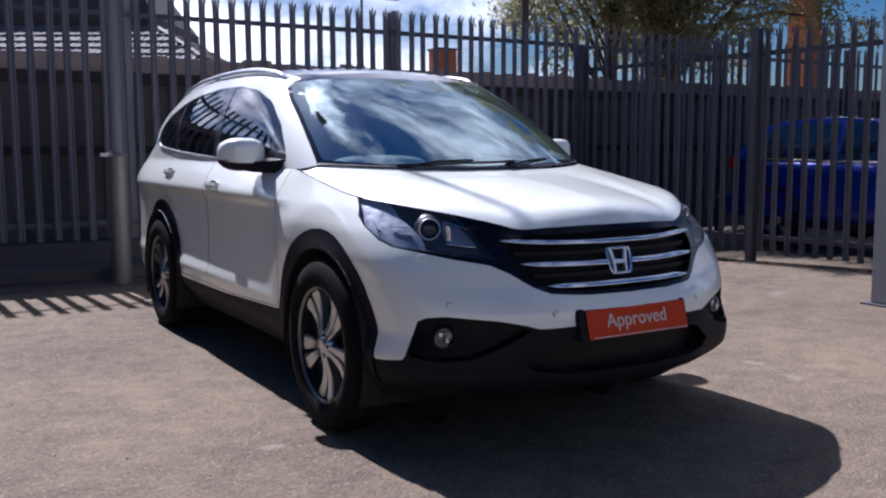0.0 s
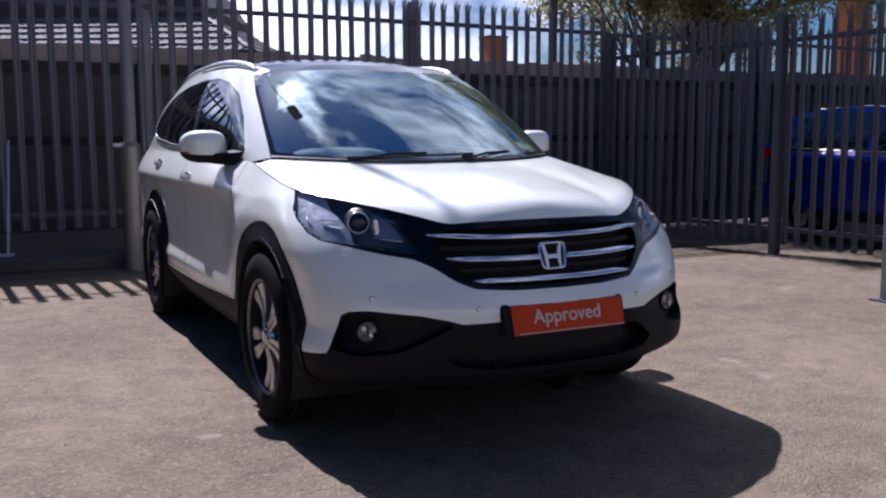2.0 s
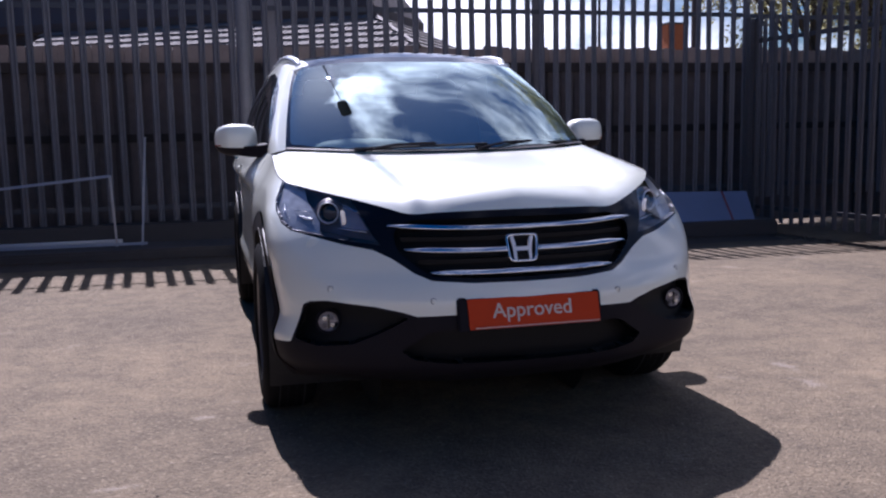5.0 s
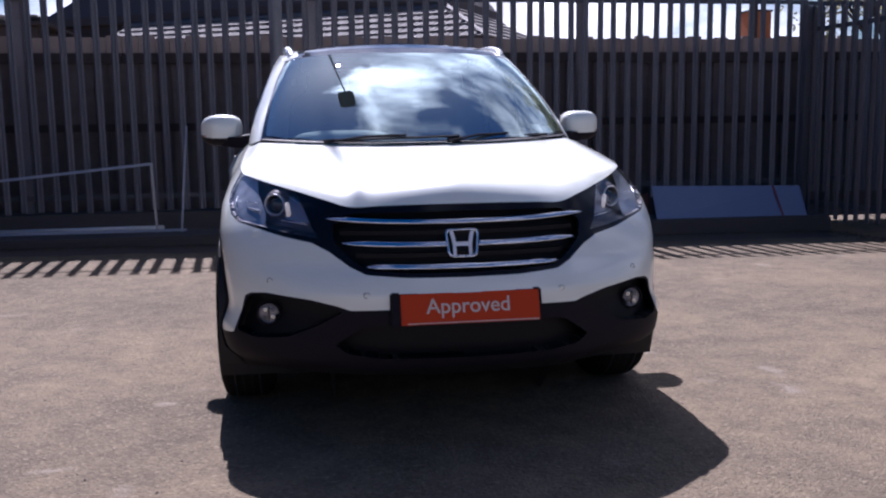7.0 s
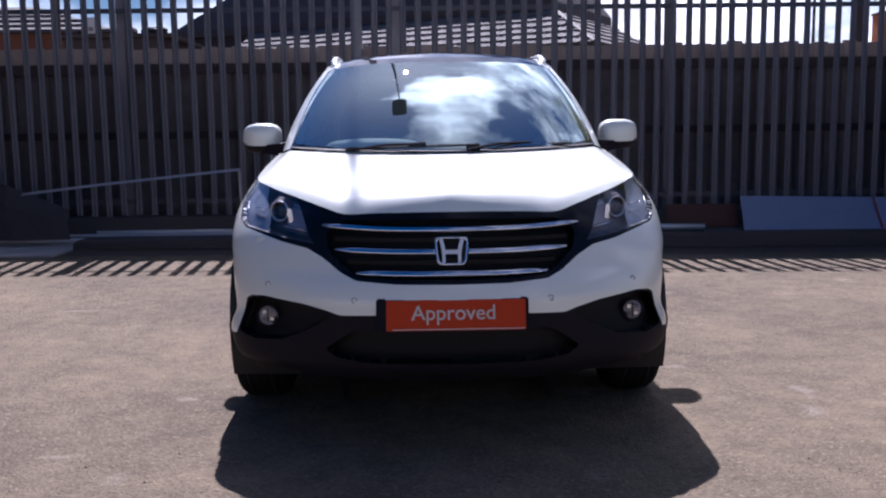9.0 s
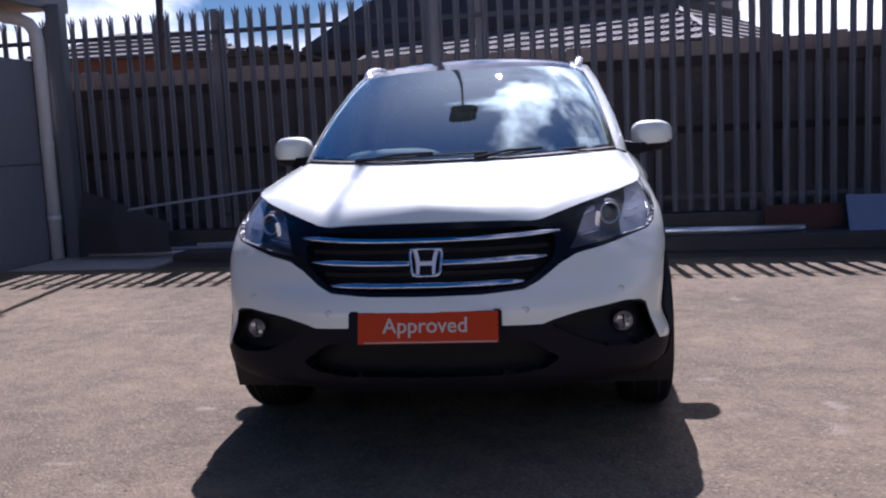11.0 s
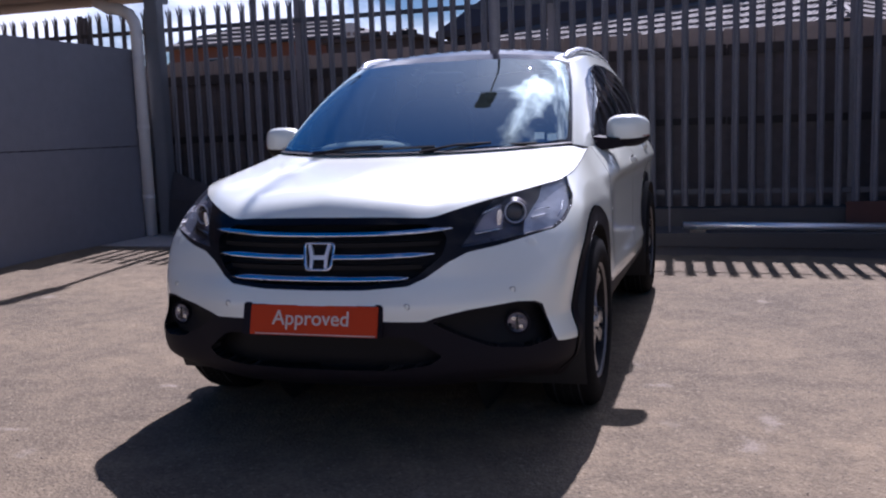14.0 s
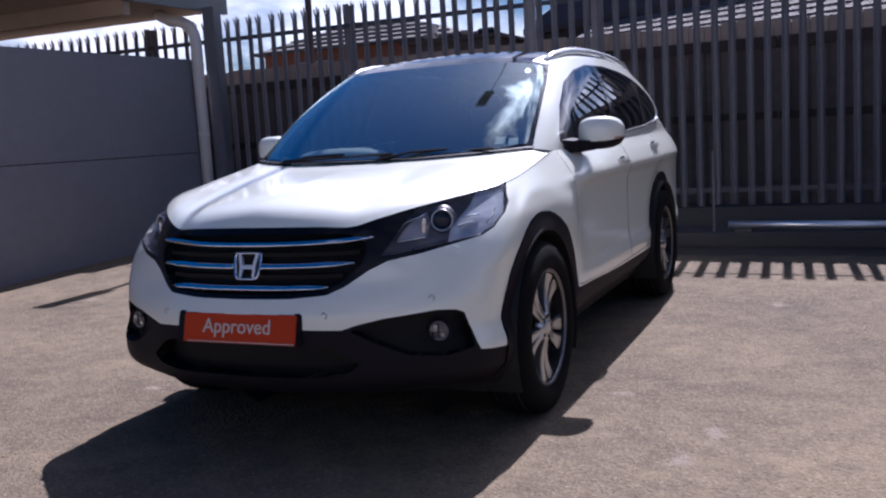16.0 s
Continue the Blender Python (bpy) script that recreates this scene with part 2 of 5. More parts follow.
BROWN = material("dark_fascia_board", (0.07, 0.05, 0.045), 0.7, 0, 0.3, 6)
WOOD = material("weathered_timber", (0.23, 0.19, 0.15), 0.85, 0, 0.5, 20, 0.3, 50, stain=0.4)
BARK = material("dark_bark", (0.06, 0.05, 0.04), 0.95, 0, 0.5, 20, 0.8, 30)
LEAF = material("tree_leaf", (0.115, 0.125, 0.055), 0.55, 0, 0.8, 3, tint=(0.05, 0.058, 0.026), stain=0.5)
lt = LEAF.node_tree
l_mix, l_tr = lt.nodes.new("ShaderNodeMixShader"), lt.nodes.new("ShaderNodeBsdfTranslucent")
l_tr.inputs["Color"].default_value = (0.40, 0.385, 0.20, 1)
l_mix.inputs[0].default_value = 0.5
lt.links.new(lt.nodes["Principled BSDF"].outputs[0], l_mix.inputs[1])
lt.links.new(l_tr.outputs[0], l_mix.inputs[2])
lt.links.new(l_mix.outputs[0], lt.nodes["Material Output"].inputs["Surface"])
PANELB = material("blue_grey_board", (0.19, 0.24, 0.37), 0.45, 0, 0.25, 5, stain=0.3)
REDTAPE = material("red_tape", (0.20, 0.05, 0.06), 0.7)
ALU = material("white_aluminium_frame", (0.44, 0.42, 0.42), 0.4, 0.3, 0.3, 10, stain=0.3)
CHROME = material("chrome", (0.75, 0.76, 0.78), 0.12, 1.0)
RUST = material("rusty_brown_sheet", (0.085, 0.035, 0.026), 0.85, 0, 0.5, 12, 0.3, 40)
LITTER = material("dry_leaf_litter", (0.10, 0.06, 0.035), 0.95, 0, 0.6, 25, stain=0.4)
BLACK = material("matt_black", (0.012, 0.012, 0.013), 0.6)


# ---- mesh helpers ----
def mesh_object(name, bm, mat, smooth=False):
    me = bpy.data.meshes.new(name)
    bmesh.ops.recalc_face_normals(bm, faces=bm.faces)
    bm.to_mesh(me)
    bm.free()
    for m in mat if isinstance(mat, (list, tuple)) else [mat]:
        me.materials.append(m)
    if smooth:
        me.shade_smooth()
    return new(name, me)


def part(name, bm, mat, parent, label="", smooth=False):
    ob = mesh_object(name, bm, mat, smooth)
    ob.parent = parent
    if label:
        ob["label"] = label
    return ob


def thing(name, at=(0, 0, 0), **tags):
    return tagged_at(new(name), at, tags)


def tagged_at(ob, at, tags):
    ob.location = at
    return tagged(ob, **tags)


def box(bm, lo, hi, bevel=0.0, m=None):
    """A box between two corners, with bevelled edges, added to bm."""
    lo, hi = Vector(lo), Vector(hi)
    r = bmesh.ops.create_cube(bm, size=1.0, matrix=Matrix.Translation((lo + hi) / 2) @ Matrix.Diagonal((*(hi - lo), 1)))
    vs = r["verts"]
    if bevel:
        es = list({e for v in vs for e in v.link_edges})
        out = bmesh.ops.bevel(bm, geom=es, offset=bevel, segments=2, affect="EDGES", clamp_overlap=True)
        vs = list({v for f in out["faces"] for v in f.verts} | {v for v in vs if v.is_valid})
    if m is not None:
        bmesh.ops.transform(bm, matrix=m, verts=vs)
    return bm


def boxed(lo, hi, bevel=0.0, m=None):
    return box(bmesh.new(), lo, hi, bevel, m)


def tube(bm, pts, radius, sides=14, cap=True):
    """A round bar along a polyline; radius may be one number or one for each point."""
    pts = [Vector(p) for p in pts]
    radii = radius if isinstance(radius, (list, tuple)) else [radius] * len(pts)
    rings = []
    side = None
    for i, p in enumerate(pts):
        d = (pts[min(i + 1, len(pts) - 1)] - pts[max(i - 1, 0)]).normalized()
        if side is None:
            side = d.orthogonal().normalized()
        side = (side - d * side.dot(d)).normalized()
        up = d.cross(side)
        rings.append([bm.verts.new(p + radii[i] * (math.cos(a) * side + math.sin(a) * up)) for a in (2 * math.pi * k / sides for k in range(sides))])
    for a, b in zip(rings, rings[1:]):
        for k in range(sides):
            bm.faces.new((a[k], a[(k + 1) % sides], b[(k + 1) % sides], b[k]))
    if cap:
        bm.faces.new(rings[0][::-1])
        bm.faces.new(rings[-1])
    return bm


def loft(bm, rows, close=False):
    """Quads between rows of points; returns the vertex rows."""
    vr = [[bm.verts.new(p) for p in row] for row in rows]
    for a, b in zip(vr, vr[1:]):
        n = len(a)
        for k in range(n if close else n - 1):
            bm.faces.new((a[k], a[(k + 1) % n], b[(k + 1) % n], b[k]))
    return vr


# ---- ground ----
def ground_z(x, y):
    """The yard falls a little from west to east along the back fence."""
    u = min(max((y - 1.6) / 2.6, 0.0), 1.0)
    return -0.011 * max(-6.0, min(6.0, x)) * u * u * (3 - 2 * u)


xs = [-400, -150, -60, -25, -12] + [k * 0.75 for k in range(-12, 13)] + [12, 25, 60, 150, 400]
ys = [-400, -150, -60, -25, -10, -4, 0, 1.2] + [1.6 + k * 0.4 for k in range(9)] + [8, 14, 30, 70, 150, 400]
bm = bmesh.new()
loft(bm, [[(x, y, ground_z(x, y)) for x in xs] for y in ys])
ground = tagged(mesh_object("ground", bm, tarmac(), smooth=True), "worn grey-brown tarmac yard with chippings and pale stains", "ground", kind="structure")

# unseen wall closing the yard behind, added to bounce sunlight onto the car
tagged(mesh_object("bounce_wall", boxed((-15, -10.3, 0), (15, -10.1, 2.6), 0.01), material("pale_bounce_wall", (0.36, 0.355, 0.35), 0.85, 0, 0.3, 6, 0.2, 50, tint=(0.27, 0.265, 0.26), stain=0.4)), "unseen plain pale wall added to bounce sunlight onto the car", "wall", kind="structure")

# ---- back fence: palisade ----
FY, TIP, TOPRAIL, LOWRAIL, FOOT = 5.70, 2.70, 2.43, 0.46, 0.31


def pale_mesh(name, z0, z1, mat):
    """One W-section pale with a three-pointed spread head."""
    bm = bmesh.new()
    w = 0.034
    sect = [(-w, 0.0), (-w * 0.55, -0.018), (-0.008, -0.006), (0.008, -0.006), (w * 0.55, -0.018), (w, 0.0)]
    rows = [[(x, y, z) for x, y in sect] for z in (z0, z1 - 0.13)]
    top = rows[-1]
    loft(bm, rows)
    # three prongs, the outer ones splayed
    for i0, i1, lean in ((0, 1, -0.011), (2, 3, 0.0), (4, 5, 0.011)):
        a, b = Vector(top[i0]), Vector(top[i1])
        h = 0.13 if lean == 0 else 0.10
        tip = (a + b) / 2 + Vector((lean, -0.012 if lean else 0, h))
        va, vb, vm = bm.verts.new(a), bm.verts.new(b), bm.verts.new((a + b) / 2 + Vector((lean * 0.3, 0, h * 0.6)) + Vector((0.012, 0, 0)))
        vn, vt = bm.verts.new((a + b) / 2 + Vector((lean * 0.3, 0, h * 0.6)) - Vector((0.012, 0, 0))), bm.verts.new(tip)
        bm.faces.new((va, vb, vm, vn))
        bm.faces.new((vn, vm, vt))
    # web between the prongs
    for i0, i1 in ((1, 2), (3, 4)):
        a, b = Vector(top[i0]), Vector(top[i1])
        bm.faces.new([bm.verts.new(p) for p in (a, b, (a + b) / 2 + Vector((0, 0, 0.05)))])
    bm.normal_update()
    bmesh.ops.reverse_faces(bm, faces=[f for f in bm.faces if f.normal.y > 0])
    bm.normal_update()
    bmesh.ops.solidify(bm, geom=bm.faces[:], thickness=0.003)
    me = bpy.data.meshes.new(name)
    bmesh.ops.recalc_face_normals(bm, faces=bm.faces)
    bm.to_mesh(me)
    bm.free()
    me.materials.append(mat)
    return me


def palisade(label, origin, yaw, length, tip, toprail, lowrail, foot, pitch, posts, seed, lo=0.0, ahead=False, steel=GALV):
    """A run of steel palisade along local x: posts, two angle rails and single pales."""
    rng = random.Random(seed)
    run = thing("palisade_fence", origin, label=label, category="fence")
    run.rotation_euler = (0, 0, radians(yaw))
    for z in (toprail, lowrail):
        bm = boxed((lo, 0.004, z - 0.025), (length, 0.012, z + 0.025), 0.002)
        box(bm, (lo, 0.012, z + 0.015), (length, 0.05, z + 0.023), 0.002)
        part("rail", bm, RAIL, run, "dark angle-iron rail")
    for x in posts:
        y = -0.125 if ahead else 0.056
        bm = boxed((x - 0.038, y, -0.08), (x + 0.038, y + 0.008, tip - 0.02), 0.003)
        box(bm, (x - 0.005, y + 0.008, -0.08), (x + 0.005, y + 0.092, tip - 0.03), 0.002)
        box(bm, (x - 0.038, y + 0.092, -0.08), (x + 0.038, y + 0.1, tip - 0.03), 0.002)
        part("post", bm, steel, run, "grey steel I-section post")
    me = pale_mesh("pale", foot, tip, steel)
    x = lo + pitch * 0.4
    while x < length:
        ob = new("pale", me)
        ob.parent = run
        ob.location = (x + rng.uniform(-0.006, 0.006), 0, rng.uniform(-0.008, 0.008))
        ob.rotation_euler = (rng.uniform(-0.004, 0.004), rng.uniform(-0.006, 0.006), rng.uniform(-0.03, 0.03))
        x += pitch
    return run


palisade("tall weathered galvanised steel palisade fence behind a concrete kerb", (0, FY, 0), 0, 5.1, TIP, TOPRAIL, LOWRAIL, FOOT, 0.157, (-8.95, -6.10, -3.22, -0.35, 2.53), 1, lo=-9.6)
palisade("galvanised steel palisade fence beyond the yard corner", (5.1, FY + 0.1, 0), 0, 11.0, TIP, TOPRAIL, LOWRAIL, FOOT, 0.157, (2.8, 5.6, 8.4), 2)
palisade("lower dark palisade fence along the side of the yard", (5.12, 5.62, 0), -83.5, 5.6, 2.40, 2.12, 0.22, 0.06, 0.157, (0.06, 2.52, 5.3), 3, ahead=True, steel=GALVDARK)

# gate post by the side fence
post = thing("gate_post", (3.90, 0.58, 0), label="pale grey steel box gate post", category="gate post")
part("shaft", boxed((-0.1, -0.1, 0.012), (0.1, 0.1, 3.0), 0.008), material("pale_grey_paint", (0.24, 0.245, 0.26), 0.5, 0.1, 0.3, 9, stain=0.3), post)
part("base_plate", boxed((-0.15, -0.15, 0), (0.15, 0.15, 0.012), 0.003), RAIL, post)

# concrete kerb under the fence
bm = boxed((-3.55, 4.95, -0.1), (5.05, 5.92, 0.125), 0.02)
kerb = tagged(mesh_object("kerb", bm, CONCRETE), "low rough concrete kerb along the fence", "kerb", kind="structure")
slab = boxed((-5.08, 4.47, -0.1), (-3.56, 5.57, ground_z(-4.3, 5) + 0.012), 0.006)
tagged(mesh_object("slab", slab, material("pale_concrete_slab", (0.50, 0.47, 0.44), 0.85, 0, 0.5, 12, 0.3, 60, tint=(0.30, 0.28, 0.27), stain=0.5)), "pale concrete slab flush with the tarmac by the column", "slab", kind="structure")
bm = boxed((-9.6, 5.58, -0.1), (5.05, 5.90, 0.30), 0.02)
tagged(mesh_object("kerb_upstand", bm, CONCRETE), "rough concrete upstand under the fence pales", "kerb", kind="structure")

# dark ragged strip that paints the wall's shade deeper along the kerb foot
srng = random.Random(14)
bm = bmesh.new()
rows = []
for k in range(120):
    x = -3.5 + 8.4 * k / 119
    edge = 4.52 + 0.10 * noise.noise(Vector((x * 1.7, 0, 0))) + srng.uniform(-0.03, 0.03)
    rows.append([(x, edge + (4.955 - edge) * v, ground_z(x, edge + (4.955 - edge) * v) + 0.002 + 0.016 * v * v) for v in (0, .35, .7, 1)])
loft(bm, rows)
tagged(mesh_object("shade_strip", bm, material("dark_shade", (0.045, 0.036, 0.032), 0.95, 0, 0.7, 30, 0.8, 60, tint=(0.10, 0.08, 0.065), stain=0.3), smooth=True), "dark ragged strip along the kerb foot that deepens the wall's shade", "soil", kind="structure")

# panel wall behind the fence
WY, WTOP = 5.98, 2.05
wall = tagged(mesh_object("wall_north", boxed((-9.6, WY + 0.03, 0), (16.5, WY + 0.16, WTOP - 0.03)), WALLC), "dark weathered board wall with pale top boards behind the fence", "wall", kind="structure")
rng = random.Random(5)
x = -9.6
while x < 16.4:
    w = rng.uniform(0.14, 0.17)
    # boards are coloured darker below the upper rail than above it
    part("board", boxed((x, WY + rng.uniform(0, 0.014), 0.02), (x + w - 0.008, WY + 0.028, 1.86 + rng.uniform(-0.02, 0.02)), 0.003), WALLC, wall)
    part("cap_board", boxed((x, WY - 0.030 + rng.uniform(0, 0.014), 1.875), (x + w - 0.006, WY + 0.026, WTOP + 0.02 + rng.uniform(-0.02, 0.02)), 0.004), CAPC, wall, "pale top board")
    x += w
for k, x in enumerate(np.arange(-9.6, 16.4, 1.83)):
    for z, h in ((1.80, 0.105), (1.115, 0.075)):
        part("rail_board", boxed((x, WY - 0.062, z + rng.uniform(-0.008, 0.008)), (x + 1.82, WY - 0.034, z + h), 0.005), WALLRAIL, wall, "dark timber rail")
    part("wall_post", boxed((x - 0.055, WY - 0.032, 0.0), (x + 0.045, WY - 0.004, 1.80), 0.006), WALLC, wall)

# lamp column in front of the fence
col = thing("lamp_column", (-0.70, 4.74, 0), label="brown-grey steel lamp column with a thicker base", category="lamp post")
part("base", tube(bmesh.new(), [(0, 0, 0), (0, 0, 1.10), (0, 0, 1.14)], [0.085, 0.085, 0.06], 20), POLE, col, smooth=False)
part("shaft", tube(bmesh.new(), [(0, 0, 1.13), (0, 0, 2.9), (0, 0, 4.2), (0, 0, 6.1), (0, -0.06, 6.35), (0.02, -0.3, 6.5), (0.08, -1.1, 6.6)], [0.055, 0.052, 0.036, 0.028, 0.024, 0.02, 0.018], 16), GALV, col)
part("lantern", boxed((-0.13, -1.75, 6.50), (0.27, -1.05, 6.66), 0.05), BLACK, col, "dark lantern head")
part("bracket", boxed((-0.14, -0.02, 1.10), (-0.06, 0.02, 1.13), 0.004), ALU, col, "white lug")

# dark pole behind the wall
pole = thing("lamp_pole", (-4.15, 6.42, 0), label="dark slim lamp pole with a flat head behind the wall", category="lamp post")
part("shaft", tube(bmesh.new(), [(0, 0, 0), (0.03, -0.01, 2.4), (0.10, -0.03, 4.72)], [0.045, 0.043, 0.038], 14), BROWN, pole)
part("lantern", boxed((0.01, -0.68, 4.70), (0.20, 0.05, 4.79), 0.03), BLACK, pole, "flat dark lantern head")

# ---- covered store at the side ----
store = tagged(mesh_object("wall_west", boxed((-5.26, -3.0, 0), (-5.10, 5.45, 1.10), 0.004), CLAD), "smooth dark grey rendered side wall with one joint", "wall", kind="structure")
part("upper_panel", boxed((-5.255, -3.0, 1.108), (-5.105, 5.45, 2.20), 0.004), CLAD, store)
canopy = thing("canopy_roof", (-5.0, 0, 0), label="flat canopy roof with brown soffit and grey fascia", category="canopy")
part("soffit", boxed((-5.0, -3.0, 2.80), (-0.05, 5.92, 2.86), 0.005), SOFFIT, canopy)
part("fascia", boxed((-0.05, -3.0, 2.76), (0.02, 5.95, 3.10), 0.006), STEELCOL, canopy, "grey steel fascia")
part("roof_sheet", boxed((-5.0, -3.0, 3.02), (-0.06, 5.95, 3.08), 0.005), STEELCOL, canopy)
part("beam", boxed((-5.0, 4.22, 2.62), (-0.06, 4.34, 2.797), 0.006), SOFFIT, canopy, "brown cross beam")
part("beam", boxed((-5.0, 1.6, 2.62), (-0.06, 1.72, 2.797), 0.006), SOFFIT, canopy, "brown cross beam")
column = thing("canopy_column", (-4.90, 5.52, 0), label="dark grey square steel canopy column", category="column")
part("shaft", boxed((-0.08, -0.08, 0.015), (0.08, 0.08, 2.80), 0.01), STEELCOL, column)
part("base_plate", boxed((-0.12, -0.12, 0), (0.12, 0.12, 0.014), 0.003), RAIL, column)
dp = thing("downpipe", (-5.04, 5.36, 0), label="dirty white plastic downpipe with a bent top", category="drainpipe")
part("pipe", tube(bmesh.new(), [(0, 0, 0.066), (0, 0, 2.40), (-0.015, -0.004, 2.50), (-0.07, -0.015, 2.595), (-0.17, -0.04, 2.65), (-0.30, -0.06, 2.67), (-0.46, -0.08, 2.76)], 0.068, 16), WHITEPIPE, dp, smooth=True)
for z in (0.5, 1.3, 2.1):
    part("clip", tube(bmesh.new(), [(0, 0, z), (0, 0, z + 0.04)], 0.074, 16), WHITEPIPE, dp)


# ---- the car: surfaces ----
def curve(keys, per):
    """A Catmull-Rom curve through the keys, with per steps between two of them."""
    k = [np.array(p, float) for p in keys]
    k = [2 * k[0] - k[1]] + k + [2 * k[-1] - k[-2]]
    out = []
    for i in range(1, len(k) - 2):
        for j in range(per):
            t = j / per
            out.append(0.5 * (2 * k[i] + (k[i + 1] - k[i - 1]) * t + (2 * k[i - 1] - 5 * k[i] + 4 * k[i + 1] - k[i + 2]) * t * t + (3 * k[i] - k[i - 1] - 3 * k[i + 1] + k[i + 2]) * t ** 3))
    out.append(k[-2])
    return np.array(out)


def profile(keys, z):
    return float(np.interp(z, [k[0] for k in keys], [k[1] for k in keys]))


def smooth(a, b, x):
    t = min(max((x - a) / (b - a), 0.0), 1.0)
    return t * t * (3 - 2 * t)


PER = 6
# half outline at bumper height, from the nose round the side to the tail
PLAN = [(0, -.915), (.16, -.911), (.31, -.893), (.43, -.855), (.55, -.795), (.67, -.720), (.765, -.640), (.835, -.545), (.877, -.41), (.898, -.22), (.905, .05),
        (.905, .40), (.905, .75), (.905, 1.3), (.905, 1.9), (.902, 2.4), (.893, 2.85), (.872, 3.2), (.82, 3.45), (.68, 3.57), (.4, 3.62), (0, 3.635)]
# its upper edge: bonnet edge, wing crest, belt line, tailgate
EDGE_A = [(0, -.79, .872), (.15, -.782, .871), (.29, -.752, .867), (.39, -.712, .862), (.47, -.665, .884), (.57, -.57, .912), (.67, -.445, .936), (.745, -.32, .955),
          (.79, -.215, .968), (.805, -.06, .988), (.803, .15, 1.020), (.79, .42, 1.062)]
EDGE_B = [(.80, .75, 1.082), (.815, 1.3, 1.10), (.82, 1.9, 1.125), (.812, 2.4, 1.15), (.795, 2.82, 1.18), (.765, 3.10, 1.20), (.70, 3.27, 1.21), (.56, 3.36, 1.21), (.3, 3.40, 1.20), (0, 3.41, 1.20)]
NOSE = [(.18, -.20), (.255, -.11), (.29, -.035), (.32, -.008), (.36, 0), (.50, 0), (.57, -.004), (.61, -.02), (.66, -.055), (.72, -.072), (.78, -.09), (.84, -.115), (.90, -.15)]
WING = [(.18, -.10), (.25, -.05), (.40, -.012), (.60, 0), (.75, .002), (.85, -.006), (.93, -.028), (1.0, -.06), (1.08, -.09)]
DOOR = [(.18, -.17), (.26, -.115), (.32, -.055), (.36, -.030), (.43, -.017), (.475, -.005), (.535, -.024), (.68, -.029), (.82, -.026), (.895, -.019), (.925, .001), (.945, .002), (.98, -.012), (1.03, -.035), (1.10, -.075)]
# the doors' lower swelling dies away towards the front wheel
DOOR_FRONT = [(z, x if z < .4 or z > .6 else -.025) for z, x in DOOR]


def soft_profile(keys, width=11):
    """The profile rounded off at its corners."""
    zs = np.linspace(keys[0][0], keys[-1][0], 140)
    v = np.array([profile(keys, z) for z in zs])
    k = np.hanning(width)
    v = np.convolve(np.pad(v, width // 2, "edge"), k / k.sum(), "valid")
    return list(zip(zs, v))


NOSE, WING, DOOR, DOOR_FRONT = soft_profile(NOSE), soft_profile(WING), soft_profile(DOOR, 7), soft_profile(DOOR_FRONT, 7)


def lower_body():
    """Rows of points of the lower half shell (x > 0), from the sill up to the bonnet edge and belt."""
    plan, edge = curve(PLAN, PER), curve(EDGE_A + EDGE_B, PER)
    rows = []
    n_rows = 64
    tang = np.gradient(plan, axis=0)
    norm = np.stack([tang[:, 1], -tang[:, 0]], 1)
    norm /= np.linalg.norm(norm, axis=1)[:, None]
    for r in range(n_rows + 1):
        v = r / n_rows
        row = []
        for c in range(len(plan)):
            s = c / PER
            wn, wd = 1 - smooth(5.5, 8.8, s), smooth(10.6, 12.0, s)
            wt = smooth(16.5, 18.5, s)
            wf = 0.2 + 0.8 * smooth(10.8, 14.3, s)
            def off(z):
                return wn * profile(NOSE, z) * (1 - 0.62 * smooth(3.4, 6.4, s) * smooth(.45, .62, z)) + (1 - wn) * ((1 - wd) * profile(WING, z) + wd * (1 - 0.8 * wt) * (wf * profile(DOOR, z) + (1 - wf) * profile(DOOR_FRONT, z)))
            zb, zt = 0.22 + 0.035 * wn, edge[c][2]
            z = zb + (zt - zb) * v
            p = np.array([*(plan[c] + norm[c] * off(z)), z])
            for wy in (0.0, 2.62):                   # sloping band round the wheel arches
                p[:2] -= norm[c] * 0.017 * (1 - min(max((math.hypot(p[1] - wy, z - .36) - .45) / .125, 0), 1)) * smooth(.36, .5, z)
            corner = smooth(3.2, 5.2, s) * (1 - smooth(7.6, 8.8, s)) * smooth(.25, .33, z) * (1 - smooth(.40, .50, z))
            p[:2] += norm[c] * 0.024 * corner          # lower bumper corners stand proud
            zc = wn * 0.62 + (1 - wn) * ((1 - wd) * 0.72 + wd * 0.955)
            q = np.array([*(plan[c] + norm[c] * off(zt)), zt])
            w = max(0.0, (z - zc) / (zt - zc)) ** 1.6
            p = p + (edge[c] - q) * w
            if s < 0.01 or s > len(PLAN) - 1.01:
                p[0] = 0
            row.append(p)
        rows.append(row)
    return rows


# greenhouse: foot and head of each pillar line, from the windscreen's middle round to the rear window's
FOOT_G = [(0, .07, 1.065), (.25, .085, 1.068), (.48, .15, 1.075), (.65, .26, 1.083), (.735, .36, 1.085), (.79, .50, 1.068)] + EDGE_B[:8] + [(0, 3.41, 1.20)]
HEAD_G = [(0, .92, 1.555), (.22, .925, 1.553), (.42, .955, 1.54), (.55, 1.0, 1.515), (.605, 1.05, 1.495), (.628, 1.14, 1.51), (.642, 1.4, 1.545), (.65, 1.7, 1.56), (.65, 2.1, 1.56),
          (.645, 2.5, 1.545), (.63, 2.85, 1.51), (.60, 3.08, 1.475), (.52, 3.2, 1.46), (.4, 3.24, 1.46), (0, 3.27, 1.47)]


